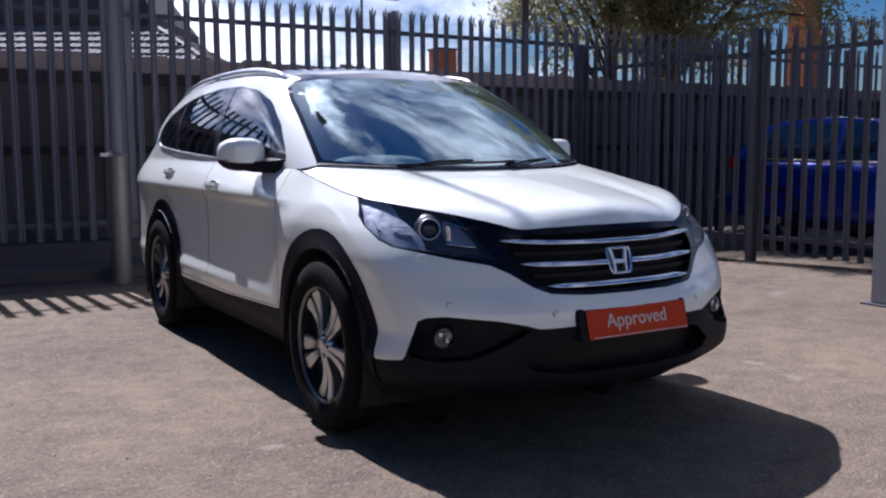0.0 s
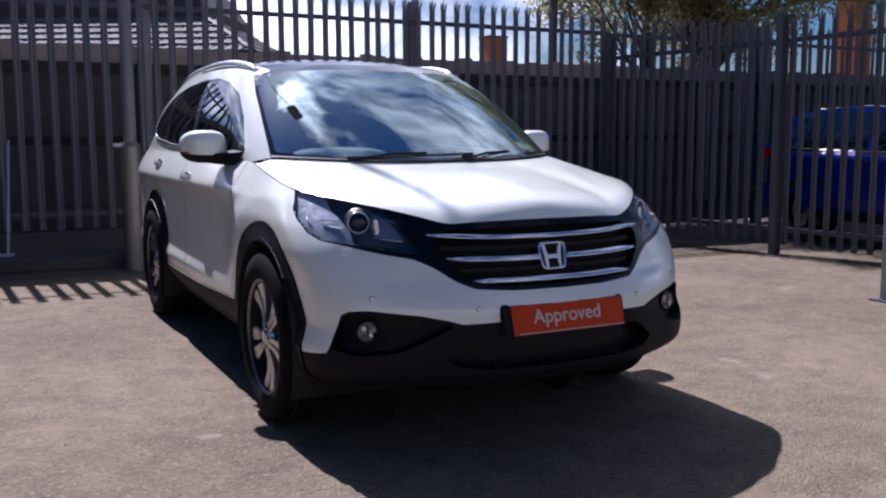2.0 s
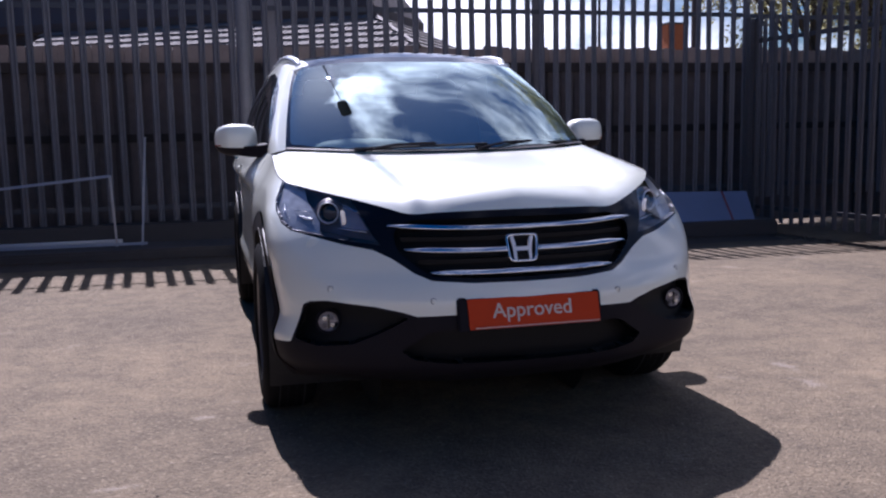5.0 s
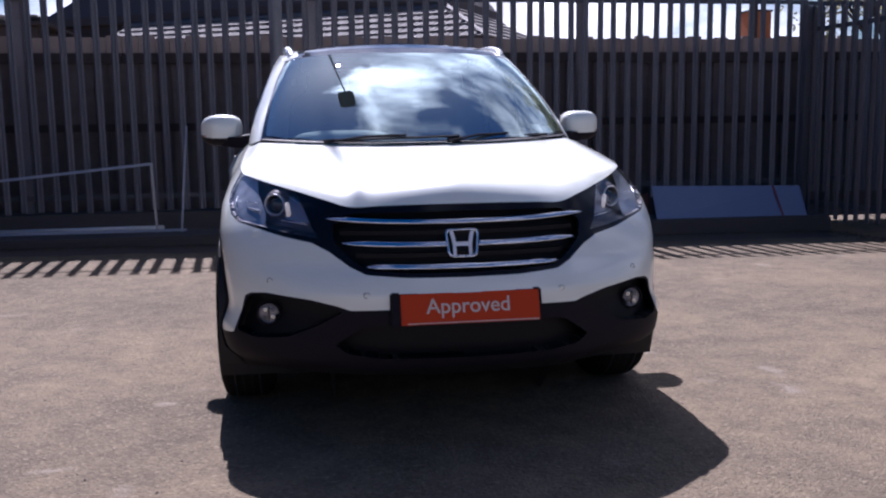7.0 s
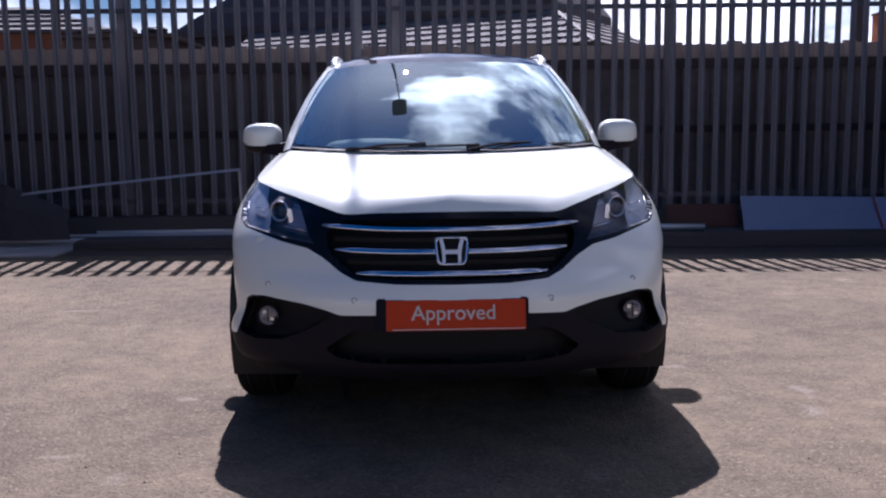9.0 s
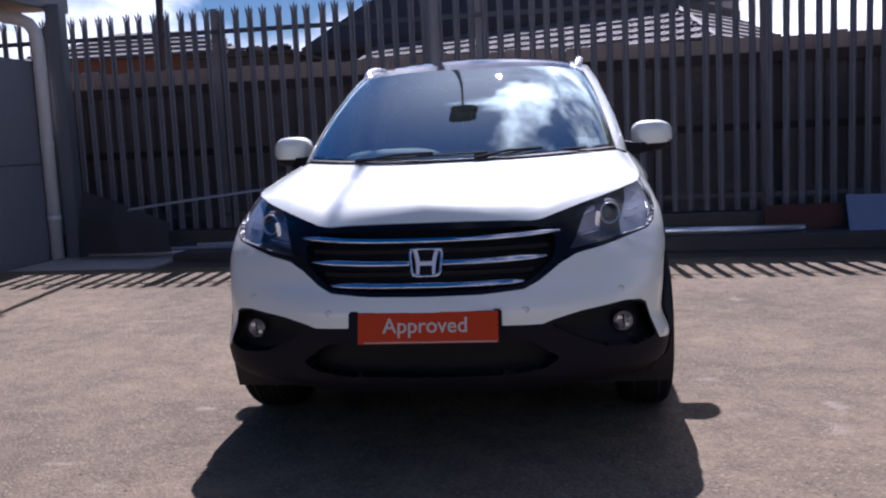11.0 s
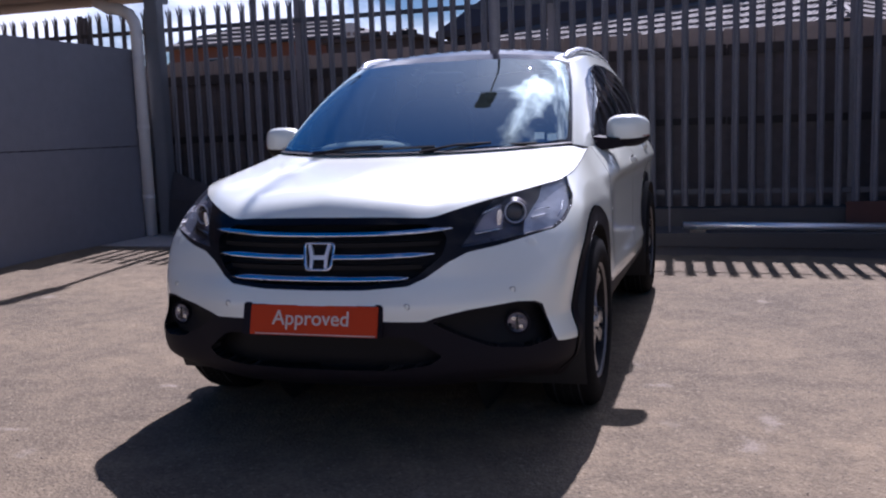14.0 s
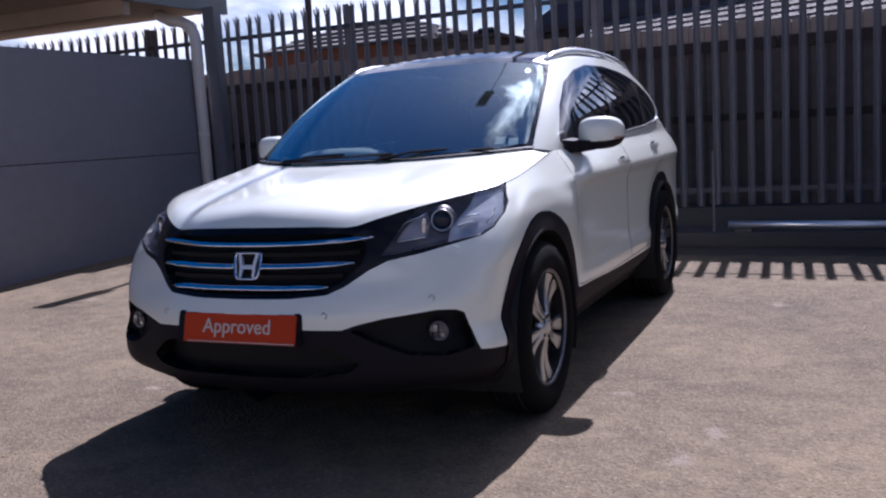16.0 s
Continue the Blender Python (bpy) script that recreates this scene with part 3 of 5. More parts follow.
def greenhouse():
    foot, head = curve(FOOT_G, PER), curve(HEAD_G, PER)
    rows = []
    tang = np.gradient((foot + head)[:, :2], axis=0)
    norm = np.stack([tang[:, 1], -tang[:, 0], 0 * tang[:, 0]], 1)
    norm /= np.linalg.norm(norm, axis=1)[:, None]
    for r in range(25):
        v = r / 24
        b = 4 * v * (1 - v)
        row = []
        for c in range(len(foot)):
            s = c / PER
            bulge = 0.022 + 0.014 * smooth(4, 6, s)
            p = foot[c] * (1 - v) + head[c] * v + norm[c] * b * bulge + np.array([0, 0, b * 0.02 * (1 - smooth(3, 5, s))])
            if c in (0, len(foot) - 1):
                p[0] = 0
            row.append(p)
        rows.append(row)
    return rows


def coons(front, back, inner, outer):
    """A patch between four curves: front and back run from the middle out, inner and outer from front to back."""
    front, back, inner, outer = (np.array(c) for c in (front, back, inner, outer))
    na, nb = len(front), len(inner)
    rows = []
    for j in range(nb):
        b = j / (nb - 1)
        row = []
        for i in range(na):
            a = i / (na - 1)
            p = (1 - b) * front[i] + b * back[i] + (1 - a) * inner[j] + a * outer[j]
            p = p - ((1 - a) * (1 - b) * front[0] + a * (1 - b) * front[-1] + (1 - a) * b * back[0] + a * b * back[-1])
            if i == 0:
                p[0] = 0
            row.append(p)
        rows.append(row)
    return rows


def resample(pts, n):
    pts = np.array(pts)
    d = np.r_[0, np.cumsum(np.linalg.norm(np.diff(pts, axis=0), axis=1))]
    t = np.linspace(0, d[-1], n)
    return np.stack([np.interp(t, d, pts[:, k]) for k in range(3)], 1)


def bonnet():
    edge = curve(EDGE_A, PER)
    foot = curve(FOOT_G[:6], PER)
    n = 8 * PER
    front, outer = resample(edge[: n + 1], 40), resample(edge[n:], 30)
    back = resample(np.r_[foot[: 4 * PER + 1], [EDGE_A[-1]]] + np.array([0, -0.012, -0.006]), 40)
    back[-1] = EDGE_A[-1]
    inner = resample(curve([front[0], (0, -.768, .906), (0, -.730, .938), (0, -.655, .962), (0, -.55, .979), (0, -.35, 1.006), (0, -.1, 1.038), back[0]], 12), 30)
    rows = coons(front, back, inner, outer)
    for j, row in enumerate(rows):
        b = j / (len(rows) - 1)
        for i, p in enumerate(row):
            # two raised creases running back from the grille corners
            x = p[0] - (0.36 + 0.22 * b)
            p[2] += (0.007 * math.exp(-(max(x, 0) / 0.07) ** 2) if x > 0 else 0.007) * math.sin(math.pi * min(1, b * 1.15 + 0.0)) * (1 if p[0] < 0.7 else 0.4)
    return rows


def roof():
    head = curve(HEAD_G, PER)
    front = resample(head[: 4 * PER + 1], 26)
    outer = resample(head[4 * PER : 12 * PER + 1], 50)
    back = resample(head[12 * PER :][::-1], 26)
    inner = resample(curve([front[0], (0, 1.15, 1.596), (0, 1.6, 1.632), (0, 2.2, 1.632), (0, 2.8, 1.59), (0, 3.15, 1.53), back[0]], 12), 50)
    return coons(front, back, inner, outer)


# ---- the car: cutting the shell into its panels ----
def inside(poly, x, y):
    hit = False
    for (ax, ay), (bx, by) in zip(poly, poly[1:] + poly[:1]):
        if (ay > y) != (by > y) and x < (bx - ax) * (y - ay) / (by - ay) + ax:
            hit = not hit
    return hit


def rounded(poly, r, n=4):
    """The polygon with its corners cut round."""
    out = []
    k = len(poly)
    for i in range(k):
        a, b, c = (np.array(poly[j % k], float) for j in (i - 1, i, i + 1))
        la, lc = np.linalg.norm(a - b), np.linalg.norm(c - b)
        d = min(r, la * 0.45, lc * 0.45)
        p, q = b + (a - b) / la * d, b + (c - b) / lc * d
        out += [tuple((1 - t) ** 2 * p + 2 * t * (1 - t) * b + t * t * q) for t in np.linspace(0, 1, n)]
    return out


def inset(poly, d):
    p = np.array(poly, float)
    area = sum(a[0] * b[1] - b[0] * a[1] for a, b in zip(p, np.roll(p, -1, 0)))
    out = []
    for a, b, c in zip(np.roll(p, 1, 0), p, np.roll(p, -1, 0)):
        n1, n2 = np.array([-(b - a)[1], (b - a)[0]]), np.array([-(c - b)[1], (c - b)[0]])
        n = n1 / (np.linalg.norm(n1) + 1e-9) + n2 / (np.linalg.norm(n2) + 1e-9)
        n = n / max(np.linalg.norm(n), 0.5)
        out.append(tuple(b + n * d * (1 if area > 0 else -1)))
    return out


def disc(cy, cz, r, n=40):
    return [(cy + r * math.cos(2 * math.pi * i / n), cz + r * math.sin(2 * math.pi * i / n)) for i in range(n)]


def carve(bm, lay, poly, axes, ident, only, where):
    """Cuts the outline into the shell, seen along the third axis, and marks the faces within."""
    u, w = axes
    pad = 0.03
    los, his = np.min(poly, 0) - pad, np.max(poly, 0) + pad
    near = []
    for f in bm.faces:
        if f[lay] in only:
            c = f.calc_center_median()
            if los[0] < c[u] < his[0] and los[1] < c[w] < his[1] and where(c):
                near.append(f)
    for (a0, a1), (b0, b1) in zip(poly, poly[1:] + poly[:1]):
        lo0, hi0, lo1, hi1 = min(a0, b0) - 0.004, max(a0, b0) + 0.004, min(a1, b1) - 0.004, max(a1, b1) + 0.004
        near = [f for f in near if f.is_valid]
        some = []
        for f in near:
            us, ws = [v.co[u] for v in f.verts], [v.co[w] for v in f.verts]
            if max(us) > lo0 and min(us) < hi0 and max(ws) > lo1 and min(ws) < hi1:
                some.append(f)
        if not some:
            continue
        co, no = Vector((0, 0, 0)), Vector((0, 0, 0))
        co[u], co[w] = a0, a1
        no[u], no[w] = b1 - a1, a0 - b0
        if no.length < 1e-6:
            continue
        geom = list({e for f in some for e in f.edges}) + list({v for f in some for v in f.verts}) + some
        out = bmesh.ops.bisect_plane(bm, geom=geom, dist=1e-5, plane_co=co, plane_no=no.normalized())
        known = set(near)
        near += [g for g in out["geom"] if isinstance(g, bmesh.types.BMFace) and g not in known]
    for f in near:
        if f.is_valid:
            c = f.calc_center_median()
            if f[lay] in only and inside(poly, c[u], c[w]):
                f[lay] = ident


def shell(rows, outward):
    bm = bmesh.new()
    lay = bm.faces.layers.int.new("panel")
    loft(bm, rows)
    bm.normal_update()
    bm.faces.ensure_lookup_table()
    if sum(f.normal.dot(outward(f.calc_center_median())) for f in bm.faces) < 0:
        bmesh.ops.reverse_faces(bm, faces=bm.faces)
    bm.normal_update()
    return bm, lay


def take(bm, lay, idents, name, mat, parent, side="both", label="", push=(0, 0, 0), depth=None, normals=True, bend=None):
    """Makes one panel of the marked faces: of one side, or of both joined. depth: also a wall from the panel's rim to where it was."""
    bm.normal_update()
    faces = [f for f in bm.faces if f[lay] in idents]
    push = Vector(push)
    co, no, polys, index = [], [], [], {}
    for sx in ((1, -1) if side == "both" else (1,) if side == "near" else (-1,)):
        index.clear()
        rim = {}
        for f in faces:
            ids = []
            for v in f.verts:
                if v not in index:
                    index[v] = len(co)
                    p = v.co + push
                    n = v.normal.copy()
                    if v.co.x < 1e-5:
                        n.x = 0
                    if bend:
                        n = bend(v.co, n)
                    co.append((p.x * sx, p.y, p.z))
                    no.append((n.x * sx, n.y, n.z))
                ids.append(index[v])
            polys.append(ids if sx > 0 else ids[::-1])
            for e in f.edges:
                rim[e] = rim.get(e, 0) + 1
        if depth:
            edge = {}
            for e, k in rim.items():
                if k == 1 and not all(v.co.x < 1e-4 for v in e.verts):
                    q = []
                    for v in e.verts:
                        if v not in edge:
                            edge[v] = len(co)
                            co.append((v.co.x * sx, v.co.y, v.co.z))
                            no.append(tuple(v.normal))
                        q.append(v)
                    polys.append([index[q[0]], index[q[1]], edge[q[1]], edge[q[0]]])
    me = bpy.data.meshes.new(name)
    me.from_pydata(co, [], polys)
    me.materials.append(mat)
    me.shade_smooth()
    if normals and not depth:
        me.normals_split_custom_set_from_vertices(no)
    ob = new(name, me)
    ob.parent = parent
    if label:
        ob["label"] = label
    return ob


def glass(name, tint, straight=0.06, rough=0.0, tone=(1.0, 1.0, 1.0), dust_veil=0.0):
    """Thin glass: clear by its tint, with a mirror image that grows from straight on to grazing."""
    m = bpy.data.materials.new(name)
    m.use_nodes = True
    t = m.node_tree
    t.nodes.clear()
    out, mix = t.nodes.new("ShaderNodeOutputMaterial"), t.nodes.new("ShaderNodeMixShader")
    clear, gloss, lw = t.nodes.new("ShaderNodeBsdfTransparent"), t.nodes.new("ShaderNodeBsdfGlossy"), t.nodes.new("ShaderNodeLayerWeight")
    lw.inputs["Blend"].default_value = 0.5
    power, scale = t.nodes.new("ShaderNodeMath"), t.nodes.new("ShaderNodeMath")
    power.operation, scale.operation = "POWER", "MULTIPLY_ADD"
    power.inputs[1].default_value = 5.0
    scale.inputs[1].default_value, scale.inputs[2].default_value = 1 - straight, straight
    clear.inputs["Color"].default_value = (*tint, 1)
    gloss.inputs["Roughness"].default_value = rough
    gloss.inputs["Color"].default_value = (*tone, 1)
    t.links.new(lw.outputs["Facing"], power.inputs[0])
    t.links.new(power.outputs[0], scale.inputs[0])
    t.links.new(scale.outputs[0], mix.inputs[0])
    t.links.new(clear.outputs[0], mix.inputs[1])
    t.links.new(gloss.outputs[0], mix.inputs[2])
    last = mix
    if dust_veil:                                     # a thin film of dust, coloured teal for the hazy tone of reflected sky
        film, over = t.nodes.new("ShaderNodeBsdfDiffuse"), t.nodes.new("ShaderNodeMixShader")
        film.inputs["Color"].default_value = (0.52, 0.72, 0.72, 1)
        over.inputs[0].default_value = dust_veil
        t.links.new(mix.outputs[0], over.inputs[1])
        t.links.new(film.outputs[0], over.inputs[2])
        last = over
    t.links.new(last.outputs[0], out.inputs["Surface"])
    return m


PAINT = material("pearl_white_paint", (0.805, 0.835, 0.745), 0.42, 0, coat=1.0)
PAINT.node_tree.nodes["Principled BSDF"].inputs["Coat Roughness"].default_value = 0.10
PAINT.node_tree.nodes["Principled BSDF"].inputs["Coat IOR"].default_value = 1.65
PILLAR = material("gloss_black_pillar", (0.02, 0.02, 0.025), 0.2, 0, coat=0.7)
GLOSS = material("gloss_black_trim", (0.006, 0.006, 0.009), 0.25, 0, coat=0.08, spec=0.2)
ROOFG = material("black_glass_roof", (0.008, 0.009, 0.014), 0.1, 0, coat=0.15, spec=0.35)
PLASTIC = material("dark_grey_plastic", (0.014, 0.012, 0.016), 0.6, 0, 0.3, 60, 0.05, 300, spec=0.12)
MESHB = material("black_grille_plastic", (0.005, 0.005, 0.006), 0.55, spec=0.2)
RUBBER = material("tyre_rubber", (0.009, 0.009, 0.010), 0.8, 0, 0.3, 30, 0.15, 120, spec=0.06)
ALLOY = material("machined_alloy", (0.52, 0.53, 0.55), 0.28, 1.0, 0.2, 20)
DARKALLOY = material("dark_alloy_pocket", (0.012, 0.012, 0.015), 0.5, 0.3, spec=0.2)
WSGLASS = glass("windscreen_glass", (0.70, 0.80, 0.78), 0.45, tone=(0.80, 0.97, 0.97), dust_veil=0.026)
SIDEGLASS = glass("tinted_side_glass", (0.22, 0.25, 0.26), 0.22)
PRIVACY = glass("privacy_glass", (0.05, 0.055, 0.06), 0.12)
LENSG = glass("lamp_lens", (0.93, 0.95, 0.97), 0.035)
REFLECT = material("lamp_reflector", (0.72, 0.73, 0.76), 0.12, 1.0)
LAMPGREY = material("lamp_housing_grey", (0.60, 0.62, 0.66), 0.34, 0.4, 0.9, 26, 0.25, 30, tint=(0.16, 0.17, 0.21), stain=0.1)
LAMPLIGHT = material("bright_lamp_trim", (0.70, 0.71, 0.74), 0.3, 0.5)
LAMPINNER = material("satin_lamp_mirror", (0.47, 0.42, 0.43), 0.35, 0.4, 0.6, 30, tint=(0.24, 0.21, 0.22))
HOUSE = material("dark_lamp_housing", (0.20, 0.18, 0.20), 0.4, 0.2, 0.8, 40, 0.2, 45, tint=(0.06, 0.053, 0.06), stain=0.2, spec=0.3)
BEZEL = material("dark_lamp_bezel", (0.02, 0.02, 0.023), 0.25)
BULB = material("projector_glass", (0.012, 0.010, 0.013), 0.08, 0.0, coat=0.1, spec=0.35)
DASH = material("soft_grey_dashboard", (0.55, 0.58, 0.55), 0.7, 0, 0.2, 20, 0.1, 120)
SEAT = material("dark_seat_cloth", (0.03, 0.03, 0.032), 0.9, 0, 0.3, 30, 0.2, 100)
ORANGE = material("orange_red_sign", (0.56, 0.060, 0.010), 0.55, 0, 0.15, 4, tint=(0.40, 0.03, 0.008), stain=0.3, spec=0.15)
WHITE = material("white_print", (0.62, 0.55, 0.48), 0.6, spec=0.2)

car = thing("car", (0, 0, 0), label="pearl white five-door crossover with dark cladding, parked on tarmac", category="car")
P_BODY, P_MASK, P_LENS, P_GRILLE, P_VENT, P_CLAD, P_INTAKE, P_ARCH, P_OPEN, P_SILL, P_FDOOR, P_RDOOR, P_GAP, P_BUMPER, P_ARCH2, P_OUTER, P_INNER = range(17)
low, ll = shell(lower_body(), lambda c: Vector((c.x, (c.y - 1.4) * 0.4, 0)))
XZ, YZ, XY = (0, 2), (1, 2), (0, 1)
ahead = lambda c: c.y < -0.12  # noqa: E731
flank = lambda c: c.y > -0.62 and c.x > 0.6  # noqa: E731
# wheel openings and their lips
for wy, ident in ((0.0, P_ARCH), (2.62, P_ARCH2)):
    carve(low, ll, disc(wy + 0.005, 0.362, 0.474), YZ, ident, (P_BODY,), flank)
    carve(low, ll, disc(wy, 0.36, 0.396), YZ, P_OPEN, (ident,), flank)
# the dark mask of lamps and grille, the lamps and the grille opening in it
MASK = [(-.05, 1.1), (.772, 1.1), (.797, .972), (.833, .905), (.840, .868), (.828, .822), (.80, .798), (.71, .776), (.63, .756), (.53, .738), (.47, .708), (.40, .658), (.345, .634), (.2, .623), (-.05, .62)]
carve(low, ll, MASK, XZ, P_MASK, (P_BODY,), ahead)
carve(low, ll, [(.605, 1.1), (.605, .955), (.585, .915), (.555, .855), (.528, .79), (.505, .755), (.60, .768), (.72, .789), (.797, .802), (.825, .826), (.8375, .868), (.8305, .905), (.796, .970), (.777, 1.1)], XZ, P_LENS, (P_MASK,), ahead)
carve(low, ll, [(.715, .70), (.705, .83), (.735, .90), (.74, 1.1), (.9, 1.1), (.9, .70)], XZ, P_OUTER, (P_LENS,), ahead)
carve(low, ll, [(.545, .800), (.600, .806), (.634, .812), (.636, .894), (.602, .888), (.576, .866)], XZ, P_INNER, (P_LENS,), ahead)
carve(low, ll, rounded([(-.05, .848), (.385, .842), (.46, .80), (.45, .735), (.385, .675), (.335, .648), (.2, .638), (-.05, .634)], .02), XZ, P_GRILLE, (P_MASK,), ahead)
# dark lower part of the bumper with the lamp pockets and the intake
carve(low, ll, [(-.05, 0), (.95, 0), (.95, .385), (.872, .388), (.826, .402), (.79, .49), (.777, .541), (.755, .555), (.70, .561), (.54, .545), (.45, .527), (.405, .513), (.27, .517), (-.05, .518)], XZ, P_CLAD, (P_BODY,), lambda c: c.y < -0.33)
carve(low, ll, rounded([(.812, .415), (.770, .536), (.75, .548), (.70, .554), (.54, .538), (.43, .508), (.52, .455), (.62, .412), (.74, .398)], .012), XZ, P_VENT, (P_CLAD,), ahead)
carve(low, ll, rounded([(-.05, .462), (.33, .462), (.37, .452), (.462, .388), (.42, .358), (.3, .342), (-.05, .338)], .012), XZ, P_INTAKE, (P_CLAD,), ahead)
# sills and doors
carve(low, ll, [(.30, 0), (.30, .440), (.50, .433), (1.25, .402), (2.2, .390), (2.4, .41), (2.4, 0)], YZ, P_SILL, (P_BODY,), flank)
FDOOR = rounded([(.500, .440), (.470, .62), (.505, .98), (.53, 1.3), (1.56, 1.3), (1.56, .414), (1.25, .410)], .03)
RDOOR = rounded([(1.567, .414), (1.567, 1.3), (2.52, 1.3), (2.50, 1.0), (2.40, .82), (2.245, .71), (2.17, .62), (2.14, .414)], .03)
for poly, ident in ((FDOOR, P_FDOOR), (RDOOR, P_RDOOR)):
    carve(low, ll, poly, YZ, P_GAP, (P_BODY,), flank)
    carve(low, ll, inset(poly, 0.0035), YZ, ident, (P_GAP,), flank)
# front bumper against the wing
carve(low, ll, [(-2, 0), (-2, 1.2), (-.19, 1.2), (-.205, .93), (-.275, .76), (-.36, .60), (-.36, 0)], YZ, P_BUMPER, (P_BODY,), lambda c: c.y < 0)
take(low, ll, {P_BODY}, "body_side", PAINT, car)
take(low, ll, {P_BUMPER}, "front_bumper", PAINT, car)
take(low, ll, {P_MASK}, "front_mask", GLOSS, car, label="gloss black trim round the grille")
take(low, ll, {P_CLAD}, "lower_bumper", PLASTIC, car, label="dark grey plastic lower bumper")
for side in ("near", "far"):
    take(low, ll, {P_VENT}, "lamp_pocket", MESHB, car, side, push=(-.02, .055, 0), depth=True)
take(low, ll, {P_INTAKE}, "lower_intake", MESHB, car, push=(0, .07, 0), depth=True)
take(low, ll, {P_GRILLE}, "grille_backing", MESHB, car, push=(0, .05, 0), depth=True)
for side in ("near", "far"):
    take(low, ll, {P_SILL}, "sill", PLASTIC, car, side, "dark grey plastic sill")
    take(low, ll, {P_GAP}, "door_gap", BLACK, car, side, push=(-.012, 0, 0), depth=True)
    take(low, ll, {P_ARCH}, "wheel_arch", PLASTIC, car, side, "dark grey wheel arch trim", push=(.007, 0, 0))
    take(low, ll, {P_ARCH2}, "wheel_arch", PLASTIC, car, side, "dark grey wheel arch trim", push=(.007, 0, 0))
doors = {}
for side in ("near", "far"):
    for ident in (P_FDOOR, P_RDOOR):
        doors[side, ident] = take(low, ll, {ident}, "door", PAINT, car, side)

# body surface lookups
ROWS = np.array(lower_body())


def nose_y(x, z):
    """Where the front surface lies at a distance x from the middle and a height z."""
    n = 10 * PER
    xs, ys = [], []
    for c in range(n):
        zc = ROWS[:, c, 2]
        xs.append(np.interp(z, zc, ROWS[:, c, 0]))
        ys.append(np.interp(z, zc, ROWS[:, c, 1]))
    return float(np.interp(abs(x), xs, ys))


def side_x(y, z):
    xs, ys = [], []
    for c in range(8 * PER, 18 * PER):
        zc = ROWS[:, c, 2]
        xs.append(np.interp(z, zc, ROWS[:, c, 0]))
        ys.append(np.interp(z, zc, ROWS[:, c, 1]))
    return float(np.interp(y, ys, xs))


# bonnet, greenhouse, roof
bon, lb = shell(bonnet(), lambda c: Vector((0, 0, 1)))
take(bon, lb, {0}, "bonnet", PAINT, car)
seam = curve(EDGE_A, PER)
for sx in (1, -1):
    part("bonnet_gap", tube(bmesh.new(), [(p[0] * sx, p[1], p[2] + 0.001) for p in seam[8 * PER:]], 0.0022, 6), BLACK, car)
gh, lg = shell(greenhouse(), lambda c: Vector((c.x, (c.y - 1.6) * 0.6, 0.2)))
G_BODY, G_SCREEN, G_DLO, G_F, G_R, G_Q, G_REAR, G_FRIT = range(8)
front = lambda c: c.y < 1.09 and c.x < 0.745  # noqa: E731
# windscreen by a top view outline, with its black border
SCREEN = [(-.05, .05), (.25, .07), (.48, .13), (.63, .225), (.722, .315), (.733, .36), (.704, .56), (.656, .85), (.616, 1.03), (.60, 1.10), (-.05, 1.10)]
carve(gh, lg, SCREEN, XY, G_FRIT, (G_BODY,), front)
carve(gh, lg, [(-.05, .085), (.25, .102), (.48, .168), (.62, .258), (.702, .345), (.708, .375), (.686, .56), (.640, .85), (.600, .985), (.575, .985), (.54, .95), (.42, .893), (.22, .852), (-.05, .847)], XY, G_SCREEN, (G_FRIT,), front)
DLO = rounded([(.585, 1.10), (.75, 1.094), (1.0, 1.098), (1.6, 1.118), (2.3, 1.150), (2.72, 1.176), (2.90, 1.195), (2.975, 1.24), (2.95, 1.31), (2.82, 1.384), (2.56, 1.452), (2.25, 1.492), (1.85, 1.512), (1.5, 1.507), (1.24, 1.470), (1.0, 1.398), (.78, 1.278), (.62, 1.15)], .03)
lateral = lambda c: c.x > 0.5 and c.y > 0.4  # noqa: E731
carve(gh, lg, DLO, YZ, G_DLO, (G_BODY,), lateral)
inner_dlo = inset(DLO, 0.011)
for quad, ident in (([(.80, 1.0), (.80, 1.2), (.84, 1.6), (1.62, 1.6), (1.495, 1.0)], G_F), ([(1.60, 1.0), (1.725, 1.6), (2.50, 1.6), (2.34, 1.0)], G_R), ([(2.41, 1.0), (2.56, 1.6), (3.1, 1.6), (3.1, 1.0)], G_Q)):
    carve(gh, lg, quad, YZ, ident, (G_DLO,), lateral)
    carve(gh, lg, inner_dlo, YZ, ident + 20, (ident,), lateral)
for f in gh.faces:
    if f[lg] in (G_F, G_R, G_Q):
        f[lg] = G_DLO
carve(gh, lg, [(-.05, 1.24), (.42, 1.235), (.50, 1.25), (.46, 1.43), (.40, 1.445), (-.05, 1.45)], XZ, G_REAR, (G_BODY,), lambda c: c.y > 3.1)
take(gh, lg, {G_BODY}, "upper_body", PAINT, car)
take(gh, lg, {G_FRIT}, "windscreen_border", ROOFG, car, label="black windscreen border", bend=lambda p, n: Vector((n.x * .6, n.y * .5, n.z)).normalized() if p.z > 1.44 and p.y > .82 else n)
take(gh, lg, {G_SCREEN}, "windscreen", WSGLASS, car, label="clear windscreen that mirrors clouds")
take(gh, lg, {G_REAR}, "rear_window", PRIVACY, car)
for side in ("near", "far"):
    take(gh, lg, {G_DLO}, "window_trim", PILLAR, car, side, "gloss black pillar trim")
    for ident, mat in ((G_F, SIDEGLASS), (G_R, PRIVACY), (G_Q, PRIVACY)):
        take(gh, lg, {ident + 20}, "side_window", mat, car, side, push=(-.003, 0, 0))
